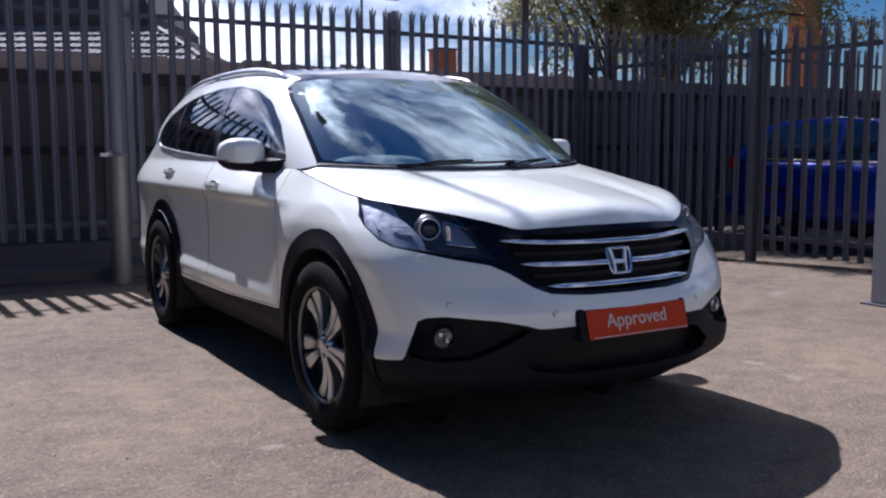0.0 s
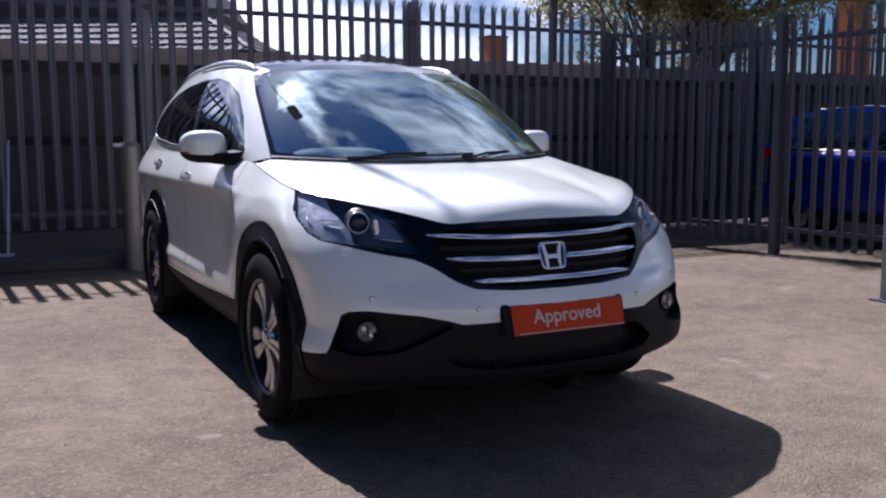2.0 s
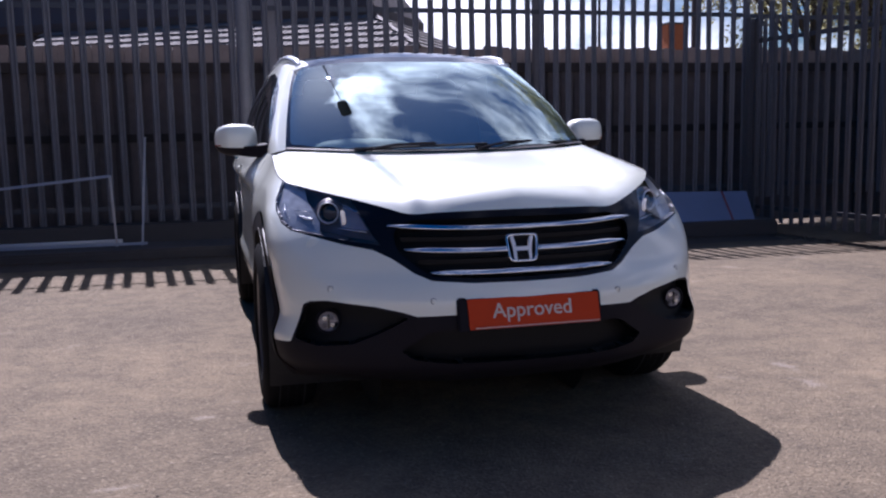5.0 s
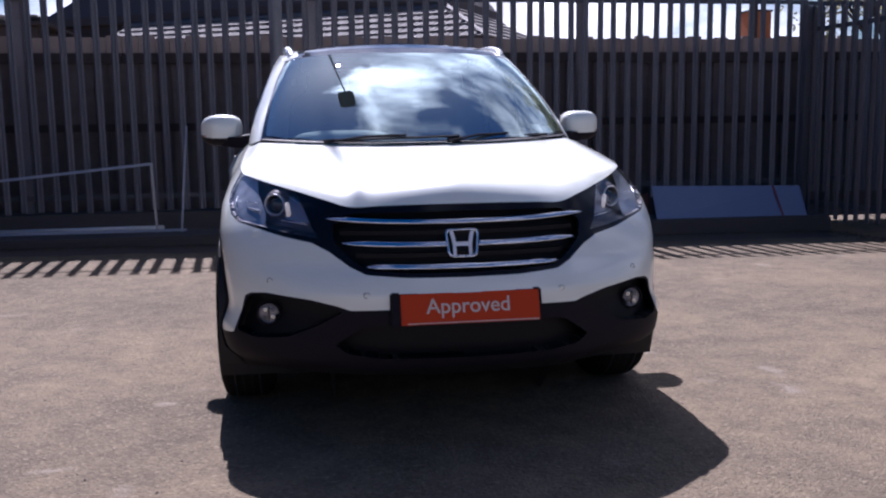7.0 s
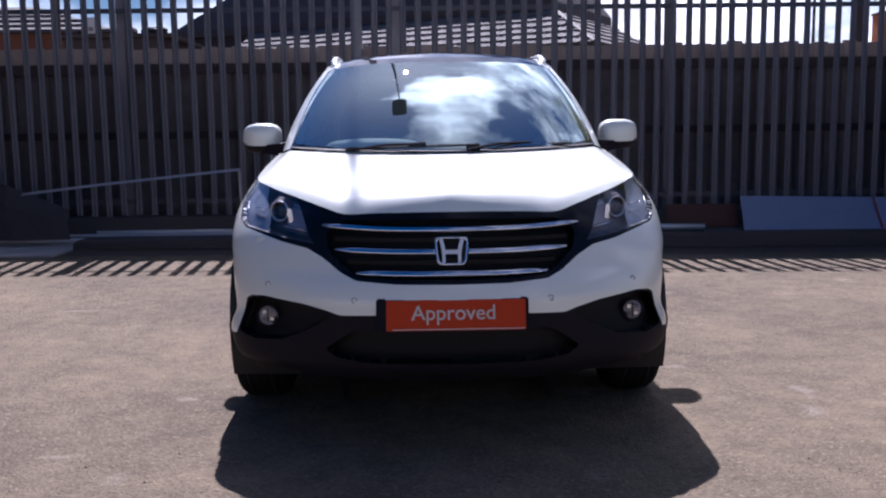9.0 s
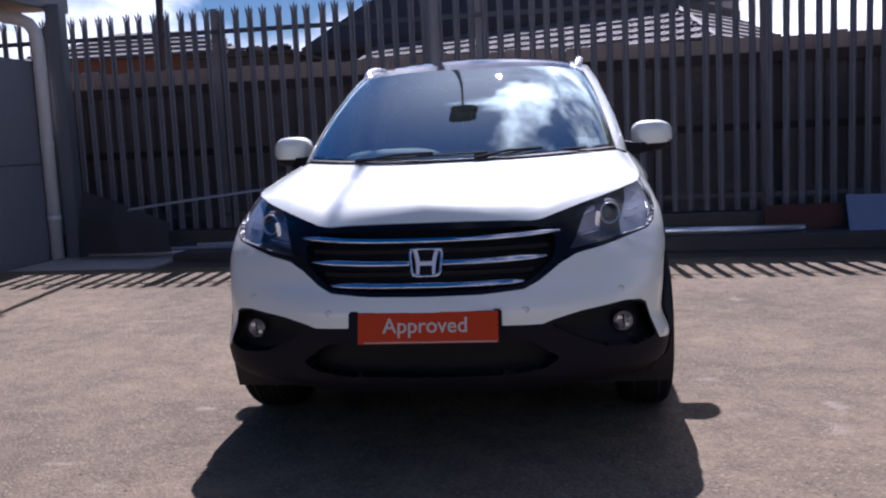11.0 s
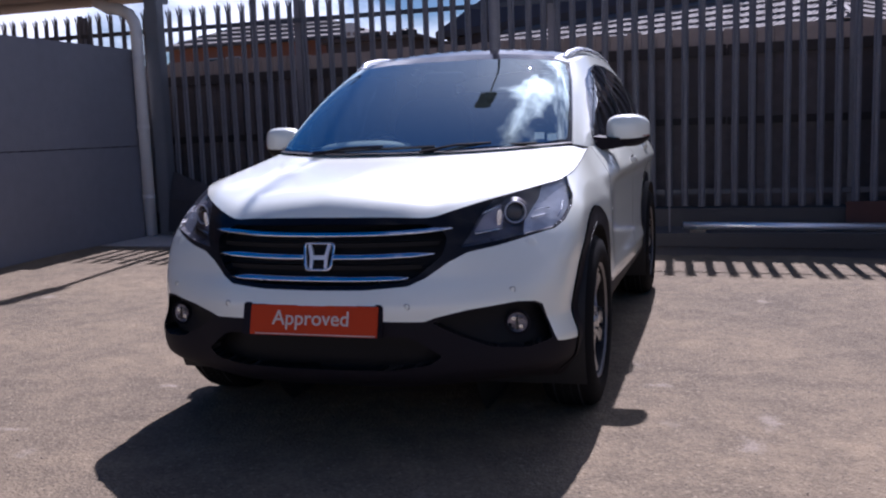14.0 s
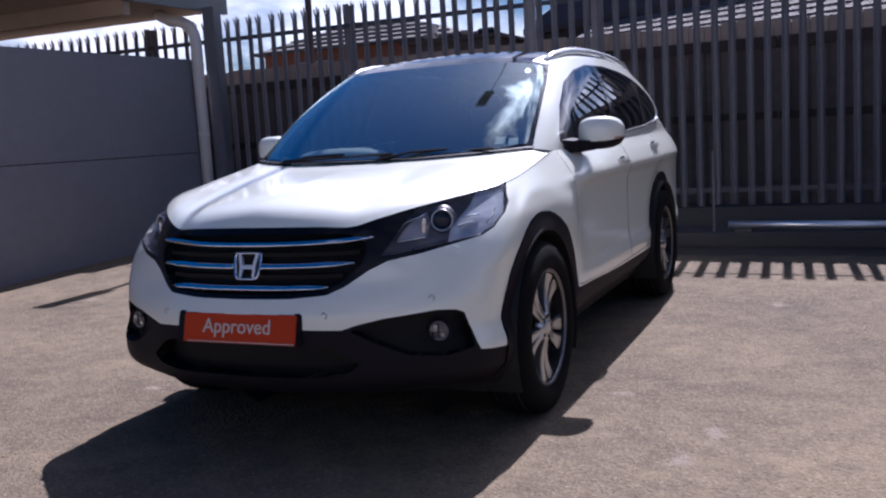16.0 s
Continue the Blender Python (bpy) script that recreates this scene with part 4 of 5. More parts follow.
rf, lr = shell(roof(), lambda c: Vector((0, 0, 1)))
carve(rf, lr, [(-.05, .5), (.535, .5), (.548, 1.6), (.545, 2.5), (.50, 2.86), (-.05, 2.92)], XY, 1, (0,), lambda c: True)
take(rf, lr, {0}, "roof_edge", PAINT, car)
take(rf, lr, {1}, "roof_panel", ROOFG, car, label="glossy black glass roof panel")
head = curve(HEAD_G, PER)
for sx in (1, -1):
    # chrome line under the side windows
    pts = []
    for y, z in [(.62, 1.088), (.9, 1.087), (1.3, 1.098), (1.8, 1.118), (2.3, 1.139), (2.7, 1.163), (2.88, 1.180), (2.97, 1.222), (2.975, 1.26)]:
        base = curve(FOOT_G, PER)
        x = float(np.interp(y, base[5 * PER:12 * PER, 1], base[5 * PER:12 * PER, 0]))
        top = float(np.interp(y, base[5 * PER:12 * PER, 1], base[5 * PER:12 * PER, 2]))
        pts.append(((x + 0.004 - max(0.0, z - top) * 0.28) * sx, y, z))
    part("window_strip", tube(bmesh.new(), pts, 0.0065, 8), CHROME, car, "chrome strip", smooth=True)
    # roof rail
    rail = [(p[0] - 0.045, p[1] + 0.02, p[2] + 0.016 + 0.022 * min(1, smooth(0, 4, i), smooth(0, 7, 41 - i))) for i, p in enumerate(head[4 * PER + 3:11 * PER + 3])]
    bm = bmesh.new()
    rings = []
    for i, (x, y, z) in enumerate(rail):
        s = 0.6 + 0.4 * min(1, smooth(-1, 4, i), smooth(-1, 4, len(rail) - 1 - i))
        rings.append([((x + 0.021 * s * math.cos(a)) * sx, y, z + (0.018 if math.sin(a) > 0 else 0.022) * s * math.sin(a)) for a in (2 * math.pi * k / 12 for k in range(12))])
    vr = loft(bm, rings, close=True)
    bm.faces.new(vr[0])
    bm.faces.new(vr[-1])
    rr = part("roof_rail", bm, material("satin_silver", (0.70, 0.71, 0.72), 0.25, 0.6) if sx > 0 else bpy.data.materials["satin_silver"], car, "satin silver roof rail", smooth=True)
    for i in (2, len(rail) // 2, len(rail) - 4):
        x, y, z = rail[i]
        part("rail_foot", boxed(((x - 0.018) * sx if sx > 0 else (x + 0.018) * sx, y - 0.06, z - 0.06), ((x + 0.018) * sx if sx > 0 else (x - 0.018) * sx, y + 0.06, z), 0.006), bpy.data.materials["satin_silver"], rr)

# black boxes added inside the body to block light, so gaps and openings read black
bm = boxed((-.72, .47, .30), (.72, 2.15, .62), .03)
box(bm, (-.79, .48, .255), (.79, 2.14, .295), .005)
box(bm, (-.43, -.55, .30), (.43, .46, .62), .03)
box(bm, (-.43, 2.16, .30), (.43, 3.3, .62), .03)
part("underbody_block", bm, BLACK, car)
part("floor_block", boxed((-.70, -.42, .27), (.70, 3.3, .31), .02), BLACK, car)
part("bulkhead_block", boxed((-.74, -.30, .60), (.74, .22, .86), .05), BLACK, car)


# ---- lamps ----
def ring(bm, c, axis, r0, r1, depth, n=28):
    """A round bezel: a ring with a rounded front, facing along axis."""
    q = Vector(axis).to_track_quat("Z", "Y").to_matrix()
    rows = []
    for k in range(9):
        a = math.pi * k / 8
        r, h = (r0 + r1) / 2 - (r1 - r0) / 2 * math.cos(a), depth * math.sin(a)
        rows.append([Vector(c) + q @ Vector((r * math.cos(t), r * math.sin(t), h)) for t in (2 * math.pi * i / n for i in range(n))])
    loft(bm, rows, close=True)
    return bm


def dome(bm, c, axis, r, h, n=24, m=7):
    q = Vector(axis).to_track_quat("Z", "Y").to_matrix()
    rows = [[Vector(c) + q @ Vector((r * math.cos(b) * math.cos(t), r * math.cos(b) * math.sin(t), h * math.sin(b))) for t in (2 * math.pi * i / n for i in range(n))] for b in (math.pi / 2 * k / m for k in range(m))]
    vr = loft(bm, rows, close=True)
    bm.faces.new(vr[-1])
    return bm


for side, sx in (("near", 1), ("far", -1)):
    lamp = new("headlight")
    lamp.parent = car
    lamp["label"] = "clear headlight with projector and dark housing"
    take(low, ll, {P_LENS, P_OUTER, P_INNER}, "lens", LENSG, lamp, side)
    take(low, ll, {P_OUTER}, "outer_reflector", LAMPGREY, lamp, side, push=(-.012, .022, 0))
    take(low, ll, {P_INNER}, "inner_mirror", LAMPINNER, lamp, side, push=(-.014, .042, 0))
    take(low, ll, {P_LENS, P_INNER, P_OUTER}, "housing", HOUSE, lamp, side, push=(-.03, .070, 0), depth=True)
    face = Vector((0.45 * sx, -1, 0.03)).normalized()
    pc = Vector((.660 * sx, nose_y(.660, .861) + .026, .861))
    part("projector", dome(bmesh.new(), pc - face * .016, face, .034, .010), BULB, lamp, "dark projector lens", smooth=True)
    q = face.to_track_quat("Z", "Y").to_matrix()
    bm = bmesh.new()
    loft(bm, [[pc + q @ Vector((r * math.cos(a), r * math.sin(a), h)) for a in (2 * math.pi * i / 28 for i in range(28))] for r, h in ((.034, -.020), (.037, .001), (.044, -.001), (.056, -.03))], close=True)
    part("projector_barrel", bm, HOUSE, lamp, "dark projector barrel", smooth=True)
    part("projector_ring", ring(bmesh.new(), pc - face * 0.002, face, .036, .042, .006), LAMPLIGHT, lamp, "chrome ring", smooth=True)
    part("bright_pillar", boxed((-.0085, -.010, -.034), (.0085, .010, .024), .004, Matrix.Translation((.612 * sx, nose_y(.612, .848) + .032, .850)) @ Matrix.Rotation(.12 * sx, 4, "Y")), REFLECT, lamp)
    for z, xa, xb in ((.838, .722, .765),):
        pts = [(x * sx - .006 * sx, nose_y(x, z) + .016, z + (x - xa) * .2) for x in (xa, (xa + xb) / 2, xb)]
        part("reflector_fin", tube(bmesh.new(), pts, .0045, 6), LAMPGREY, lamp)
    pts = [(x * sx - .006 * sx, nose_y(x, .864 + (x - .73) * .1) + .013, .864 + (x - .73) * .1) for x in (.728, .745, .76, .775)]
    part("light_guide", tube(bmesh.new(), pts, .0026, 6), REFLECT, lamp, smooth=True)
    pts = [(x * sx, nose_y(x, .798 + (x - .545) * .13) + .022, .798 + (x - .545) * .13) for x in (.542, .57, .60, .635)]
    part("lower_bar", tube(bmesh.new(), pts, .0028, 8), REFLECT, lamp, smooth=True)
    pts = [(x * sx, nose_y(x, .866 + (x - .56) * .4) + .020, .866 + (x - .56) * .4) for x in (.53, .56, .59, .62)]
    part("upper_bar", tube(bmesh.new(), pts, .0028, 8), REFLECT, lamp, smooth=True)
    part("rim_bar", tube(bmesh.new(), [(x * sx, nose_y(x, z) + .014, z) for x, z in ((.800, .835), (.810, .86), (.806, .885))], .003, 6), REFLECT, lamp, smooth=True)
    # fog lamp
    fog = new("fog_lamp")
    fog.parent = car
    fc = Vector((.692 * sx, -.662, .478))
    fa = Vector((.12 * sx, -1, 0)).normalized()
    part("bezel", ring(bmesh.new(), fc, fa, .036, .046, .012), PLASTIC, fog, smooth=True)
    part("reflector", dome(bmesh.new(), fc + fa * .002, fa, .036, -.012), LAMPINNER, fog, smooth=True)
    part("bulb_shield", boxed(fc + Vector((-.004, -.012, -.026)), fc + Vector((.004, -.004, .026)), .002), BEZEL, fog)
    for k in range(4):
        a = math.pi * (k / 2 + .25)
        c = fc + Vector((.019 * math.cos(a), -.005, .019 * math.sin(a)))
        part("facet", boxed(c - Vector((.008, .002, .008)), c + Vector((.008, .002, .008)), .003), REFLECT if k % 2 else HOUSE, fog)
    part("glass", dome(bmesh.new(), fc + fa * .006, fa, .037, .010), LENSG, fog, smooth=True)
    # parking sensors
    for x, z in ((.349, .567), (.684, .603)):
        y = nose_y(x, z)
        na = Vector((.1 * sx if x < .5 else .5 * sx, -1, 0)).normalized()
        sensor = new("parking_sensor")
        sensor.parent = car
        part("disc", dome(bmesh.new(), Vector((x * sx, y, z)), na, .0095, .003, 14, 3), PAINT, sensor, smooth=True)
        part("surround", ring(bmesh.new(), Vector((x * sx, y, z)), na, .0095, .0113, .0015, 16), GLOSS, sensor, smooth=True)
    # washer jet
    part("washer_jet", dome(bmesh.new(), Vector((.728 * sx, nose_y(.728, .752) + .003, .752)), Vector((.6 * sx, -1, .3)).normalized(), .026, .004, 20, 4), PAINT, car, smooth=True)

# grille bars and badge
grille = new("grille")
grille.parent = car
for z, half, up, x_from, x_to in ((.812, .475, .012, -1, 1), (.733, .425, .008, -1, -.14), (.733, .425, .008, .14, 1), (.656, .345, .006, -1, 1)):
    bm = bmesh.new()
    rings = []
    for k in range(61):
        x = half * (x_from + (x_to - x_from) * k / 60)
        e = abs(x) / half
        h = .0105 * (1 if e < .75 else math.cos((e - .75) / .25 * 1.4))
        zz = z + up * e ** 3
        y = nose_y(x, zz) - .004 + .016 * (1 - smooth(.72, .97, e))
        rings.append([(x, y + .014, zz + h), (x, y + .002, zz + h * .85), (x, y - .010, zz - h * .35), (x, y - .008, zz - h * .9), (x, y + .012, zz - h)])
    vr = loft(bm, rings, close=True)
    bm.faces.new(vr[0])
    bm.faces.new(vr[-1])
    part("chrome_bar", bm, CHROME, grille, "chrome grille bar", smooth=True)
for z in (.773, .695):
    bm = bmesh.new()
    rings = []
    for k in range(31):
        x = .43 * (k / 15 - 1) * (1 if z > .74 else .88)
        y = nose_y(x, z) + .03
        rings.append([(x, y - .01, z + .008), (x, y - .01, z - .008), (x, y + .02, z - .008), (x, y + .02, z + .008)])
    loft(bm, rings, close=True)
    part("slat", bm, MESHB, grille)
BADGE = material("satin_chrome", (0.80, 0.80, 0.80), 0.5, 0.6)
# badge: a chrome rounded frame with two flared uprights
badge = new("badge")
badge.parent = car
badge["label"] = "chrome badge in the middle of the grille"
BZ, BY = .735, -.818
bm = bmesh.new()
out_r = rounded([(-.064, .050), (.064, .050), (.053, -.052), (-.053, -.052)], .022, 6)
in_r = rounded([(-.0545, .041), (.0545, .041), (.045, -.043), (-.045, -.043)], .018, 6)
tilt = lambda p, d: (p[0], BY - d + (p[1]) * .30, BZ + p[1])  # noqa: E731
loft(bm, [[tilt(p, -.006) for p in out_r], [tilt(p, .006) for p in out_r], [tilt(((p[0] + q[0]) / 2, (p[1] + q[1]) / 2), .010) for p, q in zip(out_r, in_r)], [tilt(p, .006) for p in in_r], [tilt(p, -.006) for p in in_r]], close=True)
part("badge_frame", bm, CHROME, badge, smooth=True)
for sx in (1, -1):
    bm = bmesh.new()
    a = [(.046 * sx, .042), (.032 * sx, .042), (.024 * sx, .012), (.0225 * sx, -.010), (.023 * sx, -.044), (.034 * sx, -.044), (.0345 * sx, -.01), (.038 * sx, .012)]
    loft(bm, [[tilt(p, -.006) for p in a], [tilt(p, .005) for p in a]], close=True)
    bm.faces.new([bm.verts.new(tilt(p, .005)) for p in a])
    part("badge_bar", bm, BADGE, badge)
bm = bmesh.new()
web = [(-.0245, .002), (.0245, .002), (.023, -.012), (-.023, -.012)]
loft(bm, [[tilt(p, -.006) for p in web], [tilt(p, .0045) for p in web]], close=True)
bm.faces.new([bm.verts.new(tilt(p, .0045)) for p in web])
part("badge_web", bm, BADGE, badge)
bm = bmesh.new()
bm.faces.new([bm.verts.new(tilt(p, -.007)) for p in in_r])
part("badge_backing", bm, MESHB, badge)

# number plate holder with an orange sales plate
plate = new("sales_plate")
plate.parent = car
plate["label"] = "orange sales plate in a black holder"
PM = Matrix.Translation((-.002, -.918, .520)) @ Matrix.Rotation(radians(-15), 4, "X")
part("holder", boxed((-.270, 0, -.060), (.270, .022, .060), .006, PM), PLASTIC, plate)
part("holder_bracket", boxed((-.16, .02, -.05), (.16, .07, .05), .004, PM), BLACK, plate)
part("face", boxed((-.234, -.006, -.056), (.258, -.001, .052), .002, PM), ORANGE, plate, "orange-red plate face")
part("lower_line", boxed((-.212, -.0085, -.0535), (.254, -.0065, -.0500), .0005, PM), WHITE, plate)
txt = bpy.data.curves.new("lettering", "FONT")
txt.body, txt.size, txt.align_x, txt.align_y, txt.extrude, txt.offset = "Approved", .074, "CENTER", "CENTER", .0006, .0006
txt.materials.append(WHITE)
to = new("lettering", txt)
to.parent = plate
to.matrix_basis = PM @ Matrix.Translation((.004, -.0075, .004)) @ Matrix.Rotation(radians(90), 4, "X")


# ---- wheels ----
def lathe(bm, prof, n=48, cx=0.0):
    """Turns a profile of (x, r) about the x axis."""
    return loft(bm, [[(x, r * math.cos(t), r * math.sin(t)) for t in (2 * math.pi * i / n for i in range(n))] for x, r in prof], close=True)


def wheel():
    w = new("wheel")
    bm = bmesh.new()
    lathe(bm, [(-.10, .238), (-.112, .26), (-.112, .30), (-.100, .338), (-.075, .356), (-.03, .360), (.03, .360), (.075, .356), (.098, .340), (.110, .305), (.112, .28), (.106, .255), (.094, .240)], 72)
    tyre = part("tyre", bm, RUBBER, w, smooth=True)
    for x in (-.05, -.017, .017, .05):
        bm = bmesh.new()
        lathe(bm, [(x - .004, .3605), (x, .3590), (x + .004, .3605)], 60)
        part("groove", bm, BLACK, tyre)
    bm = bmesh.new()
    lathe(bm, [(.090, .228), (.05, .218), (-.09, .210)], 64)
    part("barrel", bm, DARKALLOY, w, smooth=True)
    bm = bmesh.new()
    lathe(bm, [(.094, .2425), (.098, .2410), (.098, .2385), (.088, .232)], 64)
    rim = part("rim", bm, material("satin_alloy_lip", (0.20, 0.20, 0.215), 0.4, 1.0, 0.2, 20), w, "satin alloy rim", smooth=True)
    bm = bmesh.new()
    vr = lathe(bm, [(.045, .222), (.030, .10), (.028, .03)], 40)
    bm.faces.new(vr[-1])
    part("brake_disc", bm, DARKALLOY, w)
    for k in range(5):
        a = 2 * math.pi * k / 5 + math.pi
        for s in (-1, 1):
            # a slim curved arm of a split spoke: narrow at the hub, broad at the rim
            bm = bmesh.new()
            rows = []
            for j in range(9):
                u = j / 8
                r = .040 + .192 * u
                off = s * (.011 + .016 * u + .023 * u * u)
                wd = .0130 + .009 * u + .017 * u * u
                x = .088 - .020 * math.sin(math.pi * u * .9) + .002 * u
                rows.append([(x - .030, off - wd * 1.1, r), (x - .004, off - wd, r), (x, off - wd * .6, r), (x, off + wd * .6, r), (x - .004, off + wd, r), (x - .030, off + wd * 1.1, r)])
            vr = loft(bm, rows, close=True)
            bm.faces.new(vr[0])
            bm.faces.new(vr[-1])
            bmesh.ops.rotate(bm, verts=bm.verts, cent=(0, 0, 0), matrix=Matrix.Rotation(a, 3, "X"))
            part("spoke", bm, ALLOY, rim, smooth=False)
    bm = bmesh.new()
    vr = lathe(bm, [(.05, .058), (.082, .056), (.086, .050), (.084, .033), (.092, .030), (.094, .020), (.094, .002)], 30)
    part("hub", bm, ALLOY, rim, smooth=True)
    for k in range(5):
        a = 2 * math.pi * (k + .5) / 5 + math.pi
        part("wheel_nut", tube(bmesh.new(), [(.07, .046 * math.cos(a), .046 * math.sin(a)), (.088, .046 * math.cos(a), .046 * math.sin(a))], .0085, 6), DARKALLOY, rim)
    return w


first = wheel()
first.parent = car
first.matrix_basis = Matrix.Translation((.80, -.018, .357))
for x, y, turn in ((-.80, -.018, 0), (.793, 2.62, 40), (-.793, 2.62, 20)):
    m = Matrix.Translation((x, y, .357)) @ (Matrix.Rotation(math.pi, 4, "Z") if x < 0 else Matrix.Identity(4)) @ Matrix.Rotation(radians(turn), 4, "X")
    copy_thing(first, m)
for sx in (1, -1):
    for y in (0, 2.62):
        bm = bmesh.new()
        loft(bm, [[(x * sx, y + rw * math.cos(t), .36 + rw * math.sin(t)) for t in (math.pi * (i / 30 * 1.3 - .15) for i in range(31))] for x, rw in ((.45, .42), (.893, .41))])
        rim_in = [bm.verts.new((.45 * sx, y + .42 * math.cos(t), .36 + .42 * math.sin(t))) for t in (2 * math.pi * i / 32 for i in range(32))]
        bm.faces.new(rim_in)
        part("wheel_well", bm, BLACK, car)


# ---- mirrors, handles, wipers ----
def superball(bm, c, size, e, n=28, m=16):
    def sg(v, p):
        return math.copysign(abs(v) ** p, v)
    rows = []
    for j in range(1, m):
        b = -math.pi / 2 + math.pi * j / m
        rows.append([(c[0] + size[0] * sg(math.cos(b), e) * sg(math.cos(t), e), c[1] + size[1] * sg(math.cos(b), e) * sg(math.sin(t), e), c[2] + size[2] * sg(math.sin(b), e)) for t in (2 * math.pi * i / n for i in range(n))])
    vr = loft(bm, rows, close=True)
    bm.faces.new(vr[0][::-1])
    bm.faces.new(vr[-1])
    return bm


for sx in (1, -1):
    mir = new("door_mirror")
    mir.parent = doors["near" if sx > 0 else "far", P_FDOOR]
    full = superball(bmesh.new(), (0, 0, 0), (.104, .078, .078), .62, 36, 24)
    for v in full.verts:
        u = v.co.x / .104                        # taper to the outer end
        v.co.z *= 1 - .14 * max(0, u) ** 2
        v.co.y = v.co.y * (1 - .25 * max(0, u) ** 2) + .035 * max(0, u) ** 2
        v.co.x *= sx
    under = full.copy()
    place = Matrix.Translation((.938 * sx, .785, 1.135))
    for bm, keep, nm, mat in ((full, True, "mirror_shell", PAINT), (under, False, "mirror_base", PLASTIC)):
        bmesh.ops.bisect_plane(bm, geom=bm.verts[:] + bm.edges[:] + bm.faces[:], plane_co=(0, 0, -.028), plane_no=(0, -.15, 1), clear_inner=keep, clear_outer=not keep)
        bmesh.ops.transform(bm, matrix=place, verts=bm.verts)
        part(nm, bm, mat, mir, smooth=True)
    part("mirror_glass", boxed((.938 * sx - .085, .858, 1.085), (.938 * sx + .085, .864, 1.19), .02), REFLECT, mir)
    bm = bmesh.new()
    loft(bm, [[(x * sx, y + dy, z + dz) for dy, dz in ((-.045 * s, -.022 * s), (-.045 * s, .016 * s), (.045 * s, .020 * s), (.045 * s, -.022 * s))] for x, y, z, s in ((.76, .67, 1.090, 1.8), (.82, .705, 1.082, 1.6), (.87, .75, 1.080, 1.4), (.94, .785, 1.085, 1.15))], close=True)
    part("mirror_arm", bm, PLASTIC, mir, smooth=False)
    part("indicator", tube(bmesh.new(), [(.99 * sx, .735, 1.107), (1.02 * sx, .752, 1.108), (1.036 * sx, .785, 1.109)], .0035, 6), material("amber_lens", (.30, .06, .03), .2) if sx > 0 else bpy.data.materials["amber_lens"], mir, "amber side repeater")
    for ident, y, z in ((P_FDOOR, 1.395, .968), (P_RDOOR, 2.36, 1.018)):
        door = doors["near" if sx > 0 else "far", ident]
        x = side_x(y, z)
        pts = [(x - .012, y - .105, z), (x + .012, y - .085, z), (x + .021, y - .04, z + .002), (x + .022, y + .03, z + .003), (x + .017, y + .085, z + .002), (x - .012, y + .11, z)]
        bm = bmesh.new()
        rings = []
        for i, (px, py, pz) in enumerate(pts):
            s = (.7, .9, 1, 1, .95, .7)[i]
            rings.append([(px * sx, py, pz + .017 * s), ((px - .012) * sx, py, pz + .012 * s), ((px - .012) * sx, py, pz - .012 * s), (px * sx, py, pz - .017 * s), ((px + .004) * sx, py, pz)])
        vr = loft(bm, rings, close=True)
        bm.faces.new(vr[0])
        bm.faces.new(vr[-1])
        part("door_handle", bm, PAINT, door, smooth=False)
        bm = superball(bmesh.new(), ((x - .002) * sx, y, z - .002), (.006, .062, .030), .8, 20, 8)
        part("handle_cup", bm, GLOSS, door, smooth=True)
foot = curve(FOOT_G, PER)
bm = bmesh.new()
loft(bm, [[(p[0] * sx, p[1] - .014, p[2] + .004) for sx, p in [(-1, q) for q in foot[4 * PER:0:-1]] + [(1, q) for q in foot[:4 * PER + 1]]], [(p[0] * sx, p[1] + .03, p[2] + .014) for sx, p in [(-1, q) for q in foot[4 * PER:0:-1]] + [(1, q) for q in foot[:4 * PER + 1]]]])
part("cowl", bm, PLASTIC, car)
for x0, y0, x1, y1, dz in ((.10, .085, .60, .215, .0), (-.45, .14, .16, .098, .0)):
    wip = new("wiper")
    wip.parent = car
    path = [(x0 + (x1 - x0) * k / 10, y0 + (y1 - y0) * k / 10 + .03 * math.sin(math.pi * k / 10) * (-1 if x0 < 0 else .2), 1.087 + dz * .6 + .012 * k / 10) for k in range(11)]
    part("blade", tube(bmesh.new(), path, .006, 6), BLACK, wip)
    part("arm", tube(bmesh.new(), [(path[0][0], path[0][1] - .03, path[0][2] - .01), (path[3][0], path[3][1] - .015, path[3][2] + .012), (path[6][0], path[6][1], path[6][2] + .012)], .006, 6), PLASTIC, wip)

# ---- cabin ----
bm = boxed((-.60, .31, .86), (.60, .80, 1.085), .05)
box(bm, (-.70, .45, .86), (.70, .82, 1.07), .05)
part("dashboard", bm, DASH, car, "grey dashboard top")
part("binnacle", superball(bmesh.new(), (-.34, .52, 1.085), (.24, .13, .045), .8), DASH, car, smooth=True)
for x in (-.36, .36):
    seat = new("front_seat")
    seat.parent = car
    part("cushion", superball(bmesh.new(), (x, 1.32, .72), (.25, .28, .10), .5), SEAT, seat, smooth=True)
    bm = superball(bmesh.new(), (0, 0, .32), (.25, .09, .34), .5)
    bmesh.ops.transform(bm, matrix=Matrix.Translation((x, 1.60, .72)) @ Matrix.Rotation(radians(-14), 4, "X"), verts=bm.verts)
    part("backrest", bm, SEAT, seat, smooth=True)
    part("headrest", superball(bmesh.new(), (x, 1.80, 1.40), (.13, .055, .09), .6), SEAT, seat, smooth=True)
rear = new("rear_seat")
rear.parent = car
bm = superball(bmesh.new(), (0, 0, .30), (.62, .09, .32), .4)
bmesh.ops.transform(bm, matrix=Matrix.Translation((0, 2.48, .74)) @ Matrix.Rotation(radians(-16), 4, "X"), verts=bm.verts)
